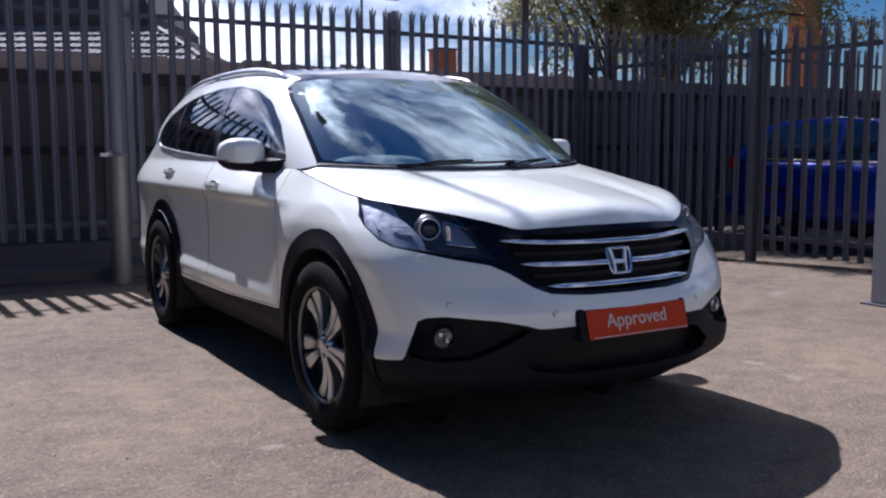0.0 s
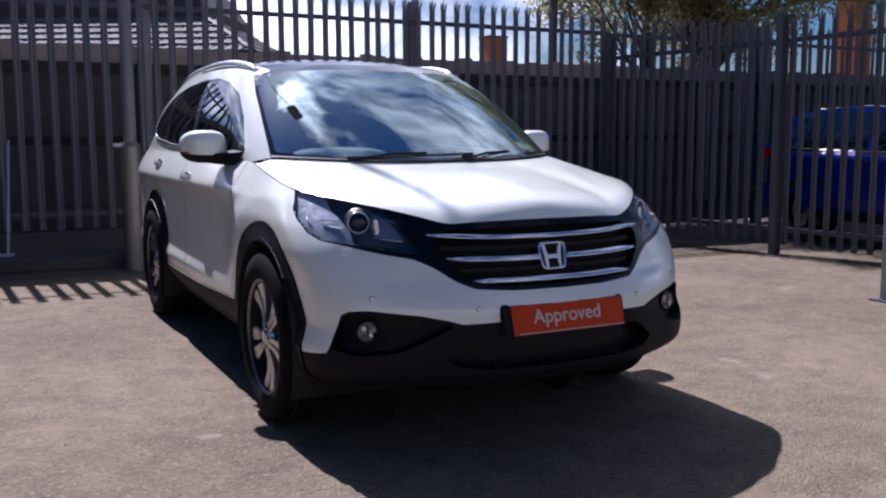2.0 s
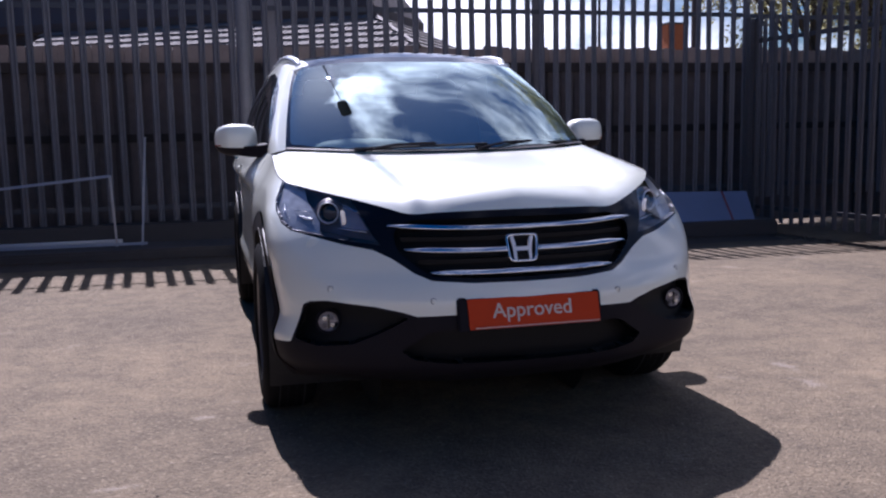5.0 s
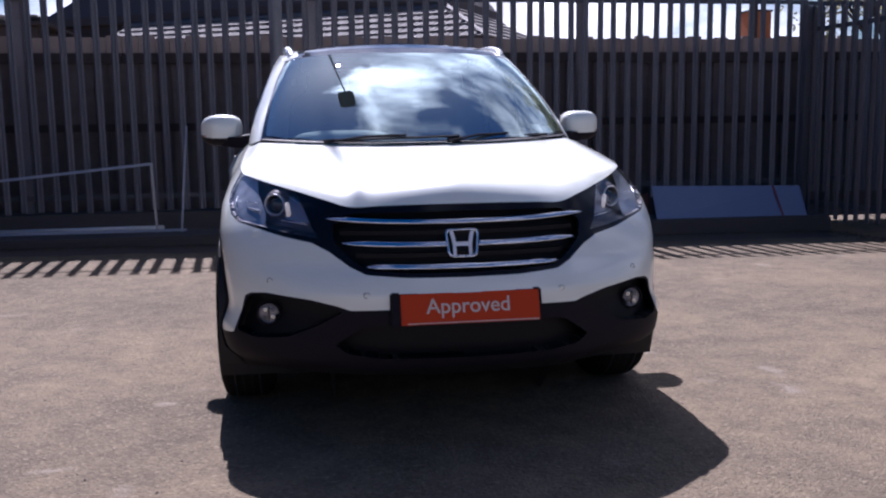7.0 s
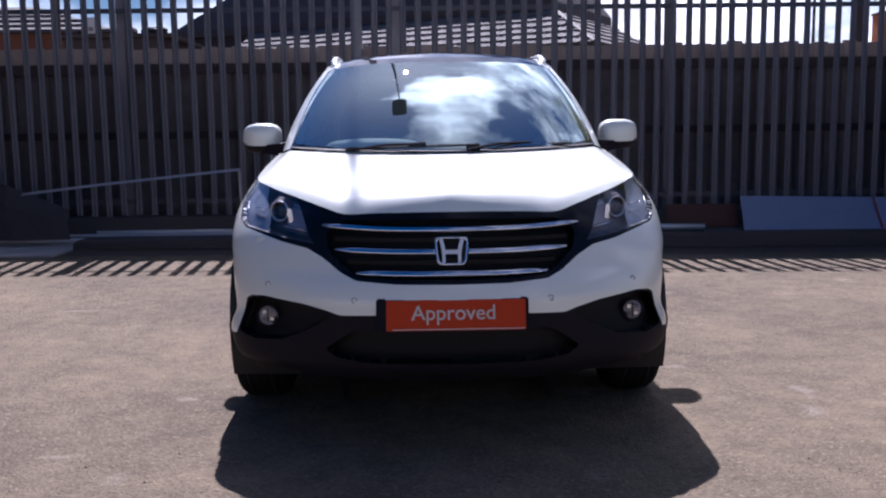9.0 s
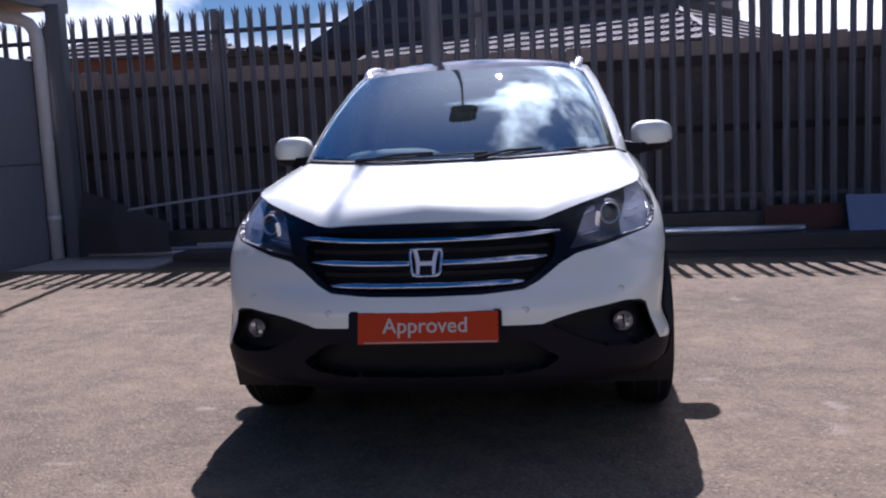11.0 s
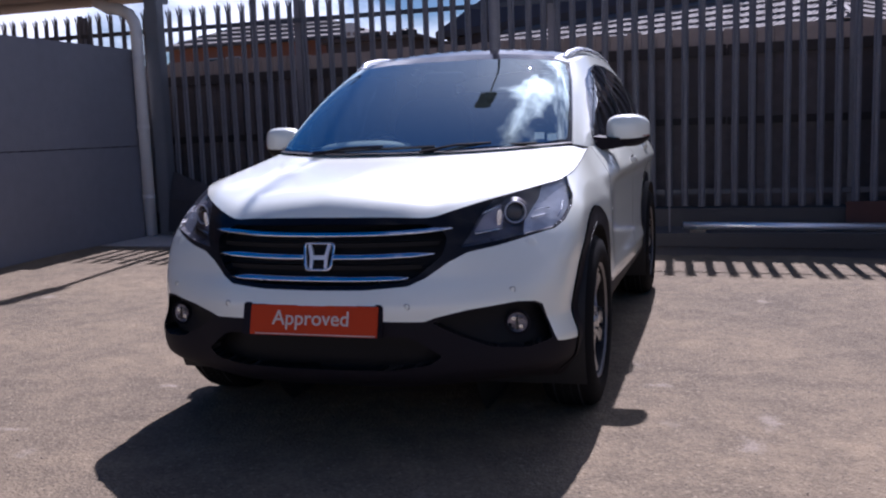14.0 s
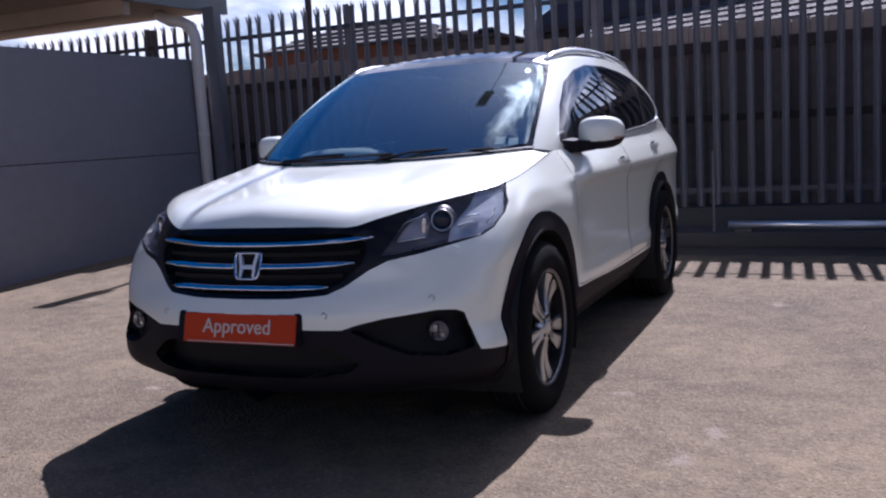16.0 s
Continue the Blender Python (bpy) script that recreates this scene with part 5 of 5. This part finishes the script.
part("backrest", bm, SEAT, rear, smooth=True)
for x in (-.38, 0, .38):
    part("headrest", superball(bmesh.new(), (x, 2.64, 1.36), (.12, .05, .07), .6), SEAT, rear, smooth=True)
steer = new("steering_wheel")
steer.parent = car
part("rim", ring(bmesh.new(), (-.36, .84, 1.00), (0, 1, .45), .165, .190, .016), SEAT, steer, smooth=True)
part("boss", superball(bmesh.new(), (-.36, .83, .99), (.07, .03, .06), .7), SEAT, steer, smooth=True)
part("interior_mirror", superball(bmesh.new(), (0, .80, 1.435), (.115, .02, .032), .6), BLACK, car, smooth=True)

for x, y, z in ((.585, .345, 1.128), (.640, .365, 1.120)):
    q = Vector((.1, -.5, .86)).to_track_quat("Z", "Y").to_matrix().to_4x4()
    part("windscreen_label", boxed((-.022, -.03, -.001), (.022, .03, .001), .0, Matrix.Translation((x, y, z)) @ q), material("white_paper", (.72, .72, .70), .7) if x < .6 else bpy.data.materials["white_paper"], car, "white paper label inside the windscreen")


# ---- houses behind the wall ----
def tile_mesh():
    """A concrete roll tile, 0.30 wide and 0.40 long, lying along local y."""
    bm = bmesh.new()
    prof = [(-.15, 0), (-.11, .003), (-.07, .014), (-.03, .016), (.01, .006), (.05, .004), (.09, .013), (.12, .015), (.148, .003)]
    rows = [[(x, y, z + dz) for x, z in prof] for y, dz in ((0, .040), (.40, 0))]
    loft(bm, rows)
    loft(bm, [rows[0], [(x, 0.002, 0) for x, z in prof]])
    me = bpy.data.meshes.new("roof_tile")
    bm.to_mesh(me)
    bm.free()
    me.materials.append(TILE)
    return me


house = thing("house", (3.9, 17.4, 0), label="house with a grey tiled skirt roof below a dark upper roof", category="house")
house.rotation_euler = (0, 0, radians(-30))
HL, HD, EZ, PITCH, ROWS_T = 11.5, 7.6, 3.10, radians(31), 6       # front length, depth, eaves height
rise = math.tan(PITCH)
SK = ROWS_T * .335 * math.cos(PITCH)                              # depth of the tiled skirt
part("wall", boxed((-HL + .3, .35, 0), (-.35, HD - .35, EZ - .05), .01), BRICK2, house, "dull red brick wall")
part("fascia", boxed((-HL, -.03, EZ - .20), (.03, .05, EZ - .01), .005), BROWN, house, "dark eaves board")
part("fascia", boxed((-.05, .055, EZ - .20), (.03, HD, EZ - .01), .005), BROWN, house, "dark eaves board")
bm = bmesh.new()
lowr = [(-HL, 0, EZ), (0, 0, EZ), (0, HD, EZ), (-HL, HD, EZ)]
upr = [(-HL, SK, EZ + SK * rise), (-SK, SK, EZ + SK * rise), (-SK, HD - SK, EZ + SK * rise), (-HL, HD - SK, EZ + SK * rise)]
loft(bm, [lowr, upr], close=True)
part("skirt_roof", bm, TILE, house, "grey roof under the tiles")
tm = tile_mesh()
trng = random.Random(9)
for j in range(ROWS_T):
    y = .335 * j * math.cos(PITCH)
    for face, span in ((0, HL), (1, HD)):
        k = .18
        while k < span - (y if face == 0 else 2 * y) - .2:
            ob = new("roof_tile", tm)
            ob.parent = house
            turn = Matrix.Rotation(PITCH - .03 + trng.uniform(-.012, .012), 4, "X")
            step = k + y + .15 * (j % 2)
            if face == 0:
                ob.matrix_basis = Matrix.Translation((-step, y - .05, EZ + y * rise + .03)) @ turn
            else:
                ob.matrix_basis = Matrix.Translation((.05 - y, step, EZ + y * rise + .03)) @ Matrix.Rotation(radians(90), 4, "Z") @ turn
            k += .3
part("hip_ridge", tube(bmesh.new(), [(.02, -.02, EZ + .03), (-SK, SK, EZ + SK * rise + .04)], .085, 8), BROWN, house, "dark hip tiles")
# dark upper roof above the skirt, hipped at both ends
UL = HL + 3.2
bm = bmesh.new()
b0 = EZ + SK * rise + .02
loft(bm, [[(-UL, SK - .12, b0), (-SK + .12, SK - .12, b0), (-SK + .12, HD - SK + .12, b0), (-UL, HD - SK + .12, b0)], [(-UL, SK - .12, b0 + .22), (-SK + .12, SK - .12, b0 + .22), (-SK + .12, HD - SK + .12, b0 + .22), (-UL, HD - SK + .12, b0 + .22)],
          [(-UL + 5.2, HD / 2, b0 + 3.3), (-SK - 1.9, HD / 2, b0 + 3.3), (-SK - 1.9, HD / 2 + .02, b0 + 3.3), (-UL + 5.2, HD / 2 + .02, b0 + 3.3)]], close=True)
part("upper_roof", bm, BROWN, house, "dark slate upper roof with a deep gutter")
part("end_wall", boxed((-UL + .3, SK + .1, 0), (-HL + .2, HD - SK - .1, b0 - .01), .01), BROWN, house, "dark end wall")

house2 = thing("house", (-12.6, 22.0, 0), label="dull red brick bungalow with a low grey roof", category="house")
part("wall", boxed((-2.9, 0, 0), (4.0, 6, 3.98), .01), BRICK2, house2, "dull red brick wall")
for x in (-1.3, -.7):
    win = new("window")
    win.parent = house2
    part("frame", boxed((x - .26, -.06, 2.7), (x + .26, -.005, 3.62), .01), ALU, win)
    part("pane", boxed((x - .22, -.075, 2.75), (x + .22, -.062, 3.57), .003), GLASSD := material("dark_window", (.02, .022, .025), .08, 0, coat=.8), win)
bm = bmesh.new()
v = [bm.verts.new(p) for p in ((-3.3, -.4, 3.95), (4.4, -.4, 3.95), (4.4, 6.4, 3.95), (-3.3, 6.4, 3.95), (-1.2, 3, 5.1), (.9, 3, 5.05))]
for f in ((0, 1, 5, 4), (1, 2, 5), (2, 3, 4, 5), (3, 0, 4), (3, 2, 1, 0)):
    bm.faces.new([v[k] for k in f])
part("roof", bm, TILE, house2, "low grey roof")
for j in range(5):
    y = -.36 + j * .62
    part("roof_course", boxed((-3.2 + j * .38, y, 3.97 + j * .205), (4.2 - j * .62, y + .06, 4.03 + j * .205), .01), TILE, house2)
shed = thing("shed", (-8.0, 18.5, 0), label="dark low shed with clutter on its flat roof", category="shed")
part("wall", boxed((-.6, 0, 0), (1.8, 3, 3.45), .02), BROWN, shed)
part("roof", boxed((-.8, -.2, 3.455), (2.0, 3.2, 3.55), .02), BROWN, shed)
crng = random.Random(4)
for k in range(16):
    x = crng.uniform(-.6, 1.8)
    s = crng.uniform(.08, .2)
    part("debris", superball(bmesh.new(), (x, crng.uniform(-.1, .4), 3.552 + s * .55), (s, s * .8, s * .55), .8, 8, 5), BLACK if k % 3 else CAPC, shed)
tank = thing("white_box", (-7.86, 18.4, 3.55), label="small white plastic box on the shed roof", category="box")
part("body", boxed((-.12, -.1, 0), (.12, .1, .34), .02), WHITEPIPE, tank)
part("lid", boxed((-.13, -.11, .342), (.13, .11, .37), .01), WHITEPIPE, tank)

def pier(x, y, w, h, label):
    """A square brick pier laid in courses, with a cap."""
    p = thing("brick_pier", (x, y, 0), label=label, category="pier")
    part("core", boxed((-w / 2 + .008, -w / 2 + .008, 0), (w / 2 - .008, w / 2 - .008, h - .06)), BRICK, p, "brick core")
    part("cap", boxed((-w / 2 - .03, -w / 2 - .03, h - .06), (w / 2 + .03, w / 2 + .03, h), .01), CONCRETE, p)
    z = max(0.0, h - 3.2)
    k = 0
    while z < h - .14:
        x0 = -w / 2 - (.11 if k % 2 else 0)
        while x0 < w / 2 - .02:
            a, b = max(x0, -w / 2), min(x0 + .215, w / 2)
            if b - a > .03:
                part("brick", boxed((a, -w / 2, z), (b, -w / 2 + .03, z + .065)), BRICK, p)
            x0 += .225
        z += .075
        k += 1


pier(12.05, 7.8, .42, 5.2, "tall orange-brown brick stack beyond the wall")
pier(13.9, 23.7, .70, 4.5, "short orange brick pier beyond the wall")

lamp2 = thing("street_lamp", (16.4, 35.0, 0), label="distant thin street lamp with a short arm", category="street lamp")
part("column", tube(bmesh.new(), [(0, 0, 0), (0, 0, 8)], [.09, .06], 8), RAIL, lamp2)
part("arm", tube(bmesh.new(), [(0, 0, 7.95), (1.4, 0, 8.05)], .04, 6), RAIL, lamp2)
part("lantern", boxed((1.2, -.1, 7.95), (1.9, .1, 8.08), .03), RAIL, lamp2)
pole2 = thing("pole", (4.97, 6.66, 0), label="thin dark pole behind the corner of the fence", category="pole")
part("shaft", tube(bmesh.new(), [(0, 0, 0), (0, 0, 6.5)], [.055, .05], 10), BROWN, pole2)
for x, y, w, d, h in ((20, 60, 18, 9, 5.5), (-30, 62, 16, 9, 6.0), (42, 58, 15, 9, 5.0), (-3, 75, 14, 9, 6.0)):
    far = thing("far_house", (x, y, 0), label="distant plain brick house with a grey pitched roof", category="house", group="distant houses")
    part("wall", boxed((-w / 2, 0, 0), (w / 2, d, h * .6), .02), BRICK2, far)
    bm = bmesh.new()
    loft(bm, [[(xx, -.3, h * .6), (xx, d / 2, h), (xx, d + .3, h * .6)] for xx in (-w / 2 - .3, w / 2 + .3)])
    for xx in (-w / 2 - .3, w / 2 + .3):
        bm.faces.new([bm.verts.new(p) for p in ((xx, -.3, h * .6), (xx, d / 2, h), (xx, d + .3, h * .6))])
    part("roof", bm, TILE, far)

# ---- tree beyond the wall ----
def tree(x, y, label, centre, size, leaves, seed):
    r, w = random.Random(seed), size[0]
    t = thing("tree", (x, y, 0), label=label, category="tree")
    part("trunk", tube(bmesh.new(), [(0, 0, 0), (.05, .02, 1.4), (-.04, .05, 2.6), (.06, 0, 4.2)], [w * .05 for w in (1, .82, .65, .35)], 10), BARK, t)
    tips = []
    for k in range(round(13 * w)):
        a = r.uniform(0, 2 * math.pi)
        u = Vector((math.cos(a) * r.uniform(.15, 1) ** .6 * size[0], math.sin(a) * r.uniform(.15, 1) ** .6 * size[1], r.uniform(-.75, .9) * size[2]))
        end = Vector(centre) + u
        start = Vector((0, 0, r.uniform(1.8, 3.8)))
        mid = start.lerp(end, .55) + Vector((0, 0, .3))
        tips.append((start, mid, end))
        part("limb", tube(bmesh.new(), [start, mid, end], [.013 * w, .008 * w, .006], 6), BARK, t)
    verts, faces = [], []
    clumps = []
    for start, mid, end in tips:
        for q in range(9):
            f = r.uniform(.25, 1.1)
            clumps.append((start.lerp(mid, f * 2) if f < .5 else mid.lerp(end, (f - .5) * 2)) + Vector((r.gauss(0, .32), r.gauss(0, .32), r.gauss(0, .22))))
    for i in range(leaves):
        c = r.choice(clumps)
        p = c + Vector((r.gauss(0, .17), r.gauss(0, .17), r.gauss(0, .15) - .05))
        d = Vector((r.gauss(0, 1), r.gauss(0, 1), r.gauss(-.7, .6))).normalized()
        s = d.cross(Vector((r.gauss(0, 1), r.gauss(0, 1), r.gauss(0, 1)))).normalized()
        ln, wd = r.uniform(.06, .13), r.uniform(.014, .026)
        k = len(verts)
        verts += [p, p + d * ln * .5 + s * wd, p + d * ln, p + d * ln * .5 - s * wd]
        faces.append((k, k + 1, k + 2, k + 3))
    me = bpy.data.meshes.new("crown")
    me.from_pydata(verts, [], faces)
    me.materials.append(LEAF)
    ob = new("crown", me)
    ob.parent = t
    tagged(ob, "dusty olive-green narrow leaves with gaps", kind="stuff")
    return t


# both crowns reach up out of view, raised to shade the blue car
tree(9.3, 8.6, "olive-green tree with narrow hanging leaves beyond the wall", (.0, -.7, 5.7), (3.5, 3.0, 3.5), 76000, 11)
tree(8.0, 8.4, "young olive-green tree with narrow leaves beyond the wall, crown raised for shade", (-1.1, -.6, 5.8), (1.9, 2.0, 2.5), 34000, 12)

# ---- blue hatchback beyond the side fence ----
blue = thing("car", (7.45, 2.55, 0), label="bright blue hatchback parked beyond the side fence", category="car")
BLUE = material("bright_blue_paint", (.004, .026, .32), .35, .2, coat=0.35)
LOWB = [(-2.06, .62), (-1.95, .80), (-1.5, .88), (-1.0, .93), (-.6, .97), (0, .985), (.7, .995), (1.3, 1.005), (1.75, 1.02), (1.97, 1.02), (2.06, .96), (2.09, .70)]
SIDEB = [(0.0, .90), (.10, .955), (.28, .985), (.46, .992), (.60, .975), (.74, .985), (.86, 1.0), (.94, .985), (1.0, .945)]
bm = bmesh.new()
secs = []
for y, top in LOWB:
    half = .885 * (1 - .10 * smooth(1.45, 2.1, abs(y)) - .16 * smooth(1.9, 2.1, abs(y)))
    base = .27 + .12 * smooth(1.85, 2.1, abs(y))
    edge = [(half * g, y, base + (top - base) * v) for v, g in SIDEB]
    secs.append(edge + [(half * .6, y, top + .012), (-half * .6, y, top + .012)] + [(-x, yy, z) for x, yy, z in reversed(edge)])
vr = loft(bm, secs, close=True)
bm.faces.new(vr[0][::-1])
bm.faces.new(vr[-1])
part("body", bm, BLUE, blue, smooth=True)
part("rear_bumper", boxed((-.80, 1.98, .30), (.80, 2.13, .60), .05), BLUE, blue)
for s in (-1, 1):
    part("belt_strip", tube(bmesh.new(), [(s * .842, -.5, .99), (s * .842, .6, 1.0), (s * .842, 1.7, 1.03)], .008, 6), CHROME, blue, "bright window strip")
    for y in (-1.3, 1.27):
        bm = bmesh.new()
        loft(bm, [[(s * .895, y + r * math.cos(a), .33 + r * math.sin(a)) for a in (math.pi * (k / 20 * 1.1 - .05) for k in range(21))] for r in (.33, .375)])
        part("wheel_arch", bm, BLACK, blue)
bm = bmesh.new()
CAB = [(-.55, .98), (.15, 1.44), (.7, 1.49), (1.35, 1.46), (1.70, 1.38), (1.98, 1.02)]
secs = [[(.84 * s - (z - .98) * .34 * s, y, z) for y, z in CAB] for s in (-1, 1)]
vr = loft(bm, secs)
for row in vr:
    bm.faces.new(row)
part("cabin", bm, BLUE, blue)
for s in (-1, 1):
    for ya, yb, yc, yd in ((-.40, .10, .50, .50), (.56, .56, 1.15, 1.20), (1.22, 1.18, 1.52, 1.72)):
        bm = bmesh.new()
        q = [(ya, 1.00), (yb, 1.42), (yc, 1.43 if yc < 1.4 else 1.38), (yd, 1.01)]
        q = [(.84 * s - (z - .98) * .34 * s + .006 * s, y, z) for y, z in q]
        bm.faces.new([bm.verts.new(p) for p in q])
        part("side_window", bm, GLASSD, blue)
    part("tail_light", boxed((s * .79 - .06, 1.93, .90), (s * .79 + .06, 2.06, 1.06), .03), material("red_lamp", (.55, .02, .015), .2, coat=.8) if s < 0 else bpy.data.materials["red_lamp"], blue, "red tail light")
    part("door_line", boxed((s * .889 - .002, .53, .40), (s * .889 + .002, .54, .98)), BLACK, blue)
    part("door_handle", boxed((s * .90 - .015, .36, .88), (s * .90 + .015, .50, .905), .006), BLUE, blue)
    part("sill", boxed((s * .87 - .02, -1.2, .24), (s * .87 + .02, 1.2, .33), .01), PLASTIC, blue)
    part("roof_strip", tube(bmesh.new(), [(s * .66, .2, 1.455), (s * .66, .7, 1.50), (s * .665, 1.35, 1.47)], .006, 6), CHROME, blue)
for x, y, turn in ((-.76, -1.3, 0), (.76, -1.3, 0), (-.76, 1.27, 30), (.76, 1.27, 30)):
    w = copy_thing(first, Matrix.Translation((x, y, .33)) @ (Matrix.Rotation(math.pi, 4, "Z") if x < 0 else Matrix.Identity(4)) @ Matrix.Rotation(radians(turn), 4, "X") @ Matrix.Diagonal((.9, .9, .9, 1)))
    w.parent = blue
    w.scale = (.91, .91, .91)

# ---- things along the kerb ----
KZ = .126
board = thing("board", (0, 0, 0), label="blue-grey sheet board leaning against the fence foot", category="board")
a, b, c, d = Vector((3.16, 5.12, KZ)), Vector((4.82, 5.05, KZ)), Vector((4.90, 5.36, .42)), Vector((3.19, 5.36, .455))
nrm = (b - a).cross(d - a).normalized()
bm = bmesh.new()
loft(bm, [[a, b, c, d], [p - nrm * .012 for p in (a, b, c, d)]], close=True)
bm.faces.new([bm.verts.new(p) for p in (a, b, c, d)])
part("sheet", bm, PANELB, board)
bm = bmesh.new()
p0, p1 = a.lerp(b, .83), d.lerp(c, .83)
bm.faces.new([bm.verts.new(p + nrm * .003) for p in (p0, p0 + (b - a).normalized() * .026, p1 - (b - a).normalized() * .014, p1 - (b - a).normalized() * .04)])
part("red_mark", bm, REDTAPE, board, "faded red stripe")
rod = thing("steel_tube", (0, 0, 0), label="long shiny steel tube lying on the concrete kerb", category="tube")
part("tube", tube(bmesh.new(), [(.99, 5.12, KZ + .058), (2.75, 5.12, KZ + .037)], .036, 18), material("polished_steel", (0.95, 0.95, 0.96), 0.38, 0.9), rod, smooth=True)
part("block", boxed((1.05, 5.04, KZ), (1.2, 5.2, KZ + .022), .004), WOOD, rod)
stake = thing("metal_stake", (.865, 5.1, KZ), label="thin upright metal stake on the kerb", category="stake")
part("stake", boxed((-.008, -.008, 0), (.008, .008, .74), .002), GALV, stake)
rust = thing("rusty_sheet", (2.82, 5.40, KZ), label="rusty brown metal sheet against the fence foot", category="sheet")
part("sheet", boxed((-.38, -.01, 0), (.38, .01, .25), .004, Matrix.Rotation(radians(-14), 4, "X")), RUST, rust)
fr = thing("scrap_aluminium", (0, 0, 0), label="bent white aluminium window frame leaning on the fence", category="scrap metal")
FYY = 5.30
for nm, pts in (("top_bar", [(-4.21, FYY, .57), (-3.36, FYY, .665), (-1.957, FYY, .80)]), ("upright", [(-1.957, FYY, .80), (-1.93, FYY - .03, KZ + .015)]), ("bottom_bar", [(-4.0, FYY - .05, KZ + .03), (-1.66, FYY - .05, KZ + .025)]), ("upright", [(-1.70, FYY, KZ + .01), (-1.665, FYY + .12, .7), (-1.635, FYY + .26, 1.15)])):
    bm = bmesh.new()
    loft(bm, [[(x + dx, y + dy, z + dz) for dx, dy, dz in ((-.010, -.010, -.012), (.010, -.010, -.012), (.010, .010, .012), (-.010, .010, .012))] for x, y, z in pts], close=True)
    part(nm, bm, ALU, fr)
tarp = thing("dark_sheet", (0, 0, 0), label="dull grey bent metal sheet heaped beside the column", category="sheet")
bm = bmesh.new()
loft(bm, [[(-4.72, 5.22, KZ), (-4.2, 5.14, KZ), (-3.64, 5.16, KZ)], [(-4.70, 5.26, .50), (-4.3, 5.20, .46), (-3.68, 5.2, .30)], [(-4.69, 5.36, .80), (-4.32, 5.34, .67), (-3.67, 5.26, .42)]])
bmesh.ops.solidify(bm, geom=bm.faces[:], thickness=.015)
part("sheet", bm, GALVDARK, tarp)
for y, z, x0, x1 in ((5.50, ground_z(-4, 5.5) + .036, -4.75, -3.6), (5.53, KZ + .024, -3.5, -1.9)):
    pp = thing("plastic_pipe", (0, 0, 0), label="thin pale plastic pipe lying by the fence foot", category="pipe", group="plastic pipes")
    part("pipe", tube(bmesh.new(), [(x0, y, z), (x1, y, z)], .022, 12), WHITEPIPE, pp, smooth=True)

# leaf litter along the fences
lrng = random.Random(21)
verts, faces = [], []
for i in range(2600):
    if i < 1300:
        p = Vector((lrng.uniform(-3.5, 5), 4.93 - abs(lrng.gauss(0, .06)), .016))
    else:
        u = lrng.uniform(.2, 5.4)
        p = Vector((5.12 + u * .113 - .03 - abs(lrng.gauss(0, .16)), 5.6 - u * .993, .004))
    p.z += ground_z(p.x, p.y)
    a = lrng.uniform(0, 6.28)
    s = lrng.uniform(.008, .028)
    k = len(verts)
    verts += [p + Vector((math.cos(a) * s, math.sin(a) * s, lrng.uniform(0, .012))), p + Vector((-math.sin(a) * s * .6, math.cos(a) * s * .6, .002)), p + Vector((-math.cos(a) * s, -math.sin(a) * s, lrng.uniform(0, .012))), p + Vector((math.sin(a) * s * .6, -math.cos(a) * s * .6, .006))]
    faces.append((k, k + 1, k + 2, k + 3))
me = bpy.data.meshes.new("leaf_litter")
me.from_pydata(verts, [], faces)
me.materials.append(LITTER)
tagged(new("leaf_litter", me), "dry brown leaves and grit along the fence foot", "leaf litter", kind="stuff")

# loose grit and small stones on the tarmac
GRIT = material("sandy_grit", (0.42, 0.35, 0.27), 0.9, 0, 0.6, 60, tint=(0.08, 0.065, 0.055), stain=0.6)
grng = random.Random(33)
verts, faces = [], []
for i in range(3600):
    p = Vector((grng.uniform(-4.6, 4.6), grng.uniform(-3.4, 4.6), 0))
    p.z = ground_z(p.x, p.y)
    s = .0019 / grng.uniform(.25, 1.0)
    a = grng.uniform(0, 6.28)
    k = len(verts)
    for j in range(4):
        w = a + j * math.pi / 2 + grng.uniform(-.4, .4)
        verts.append(p + Vector((math.cos(w) * s, math.sin(w) * s, s * .25)))
    verts += [p + Vector((0, 0, s * grng.uniform(.7, 1.1))), p + Vector((0, 0, -s * .1))]
    for j in range(4):
        faces += [(k + j, k + (j + 1) % 4, k + 4), (k + (j + 1) % 4, k + j, k + 5)]
me = bpy.data.meshes.new("loose_grit")
me.from_pydata(verts, [], faces)
me.materials.append(GRIT)
tagged(new("loose_grit", me), "loose sandy grit and small stones on tarmac", "grit", kind="stuff")
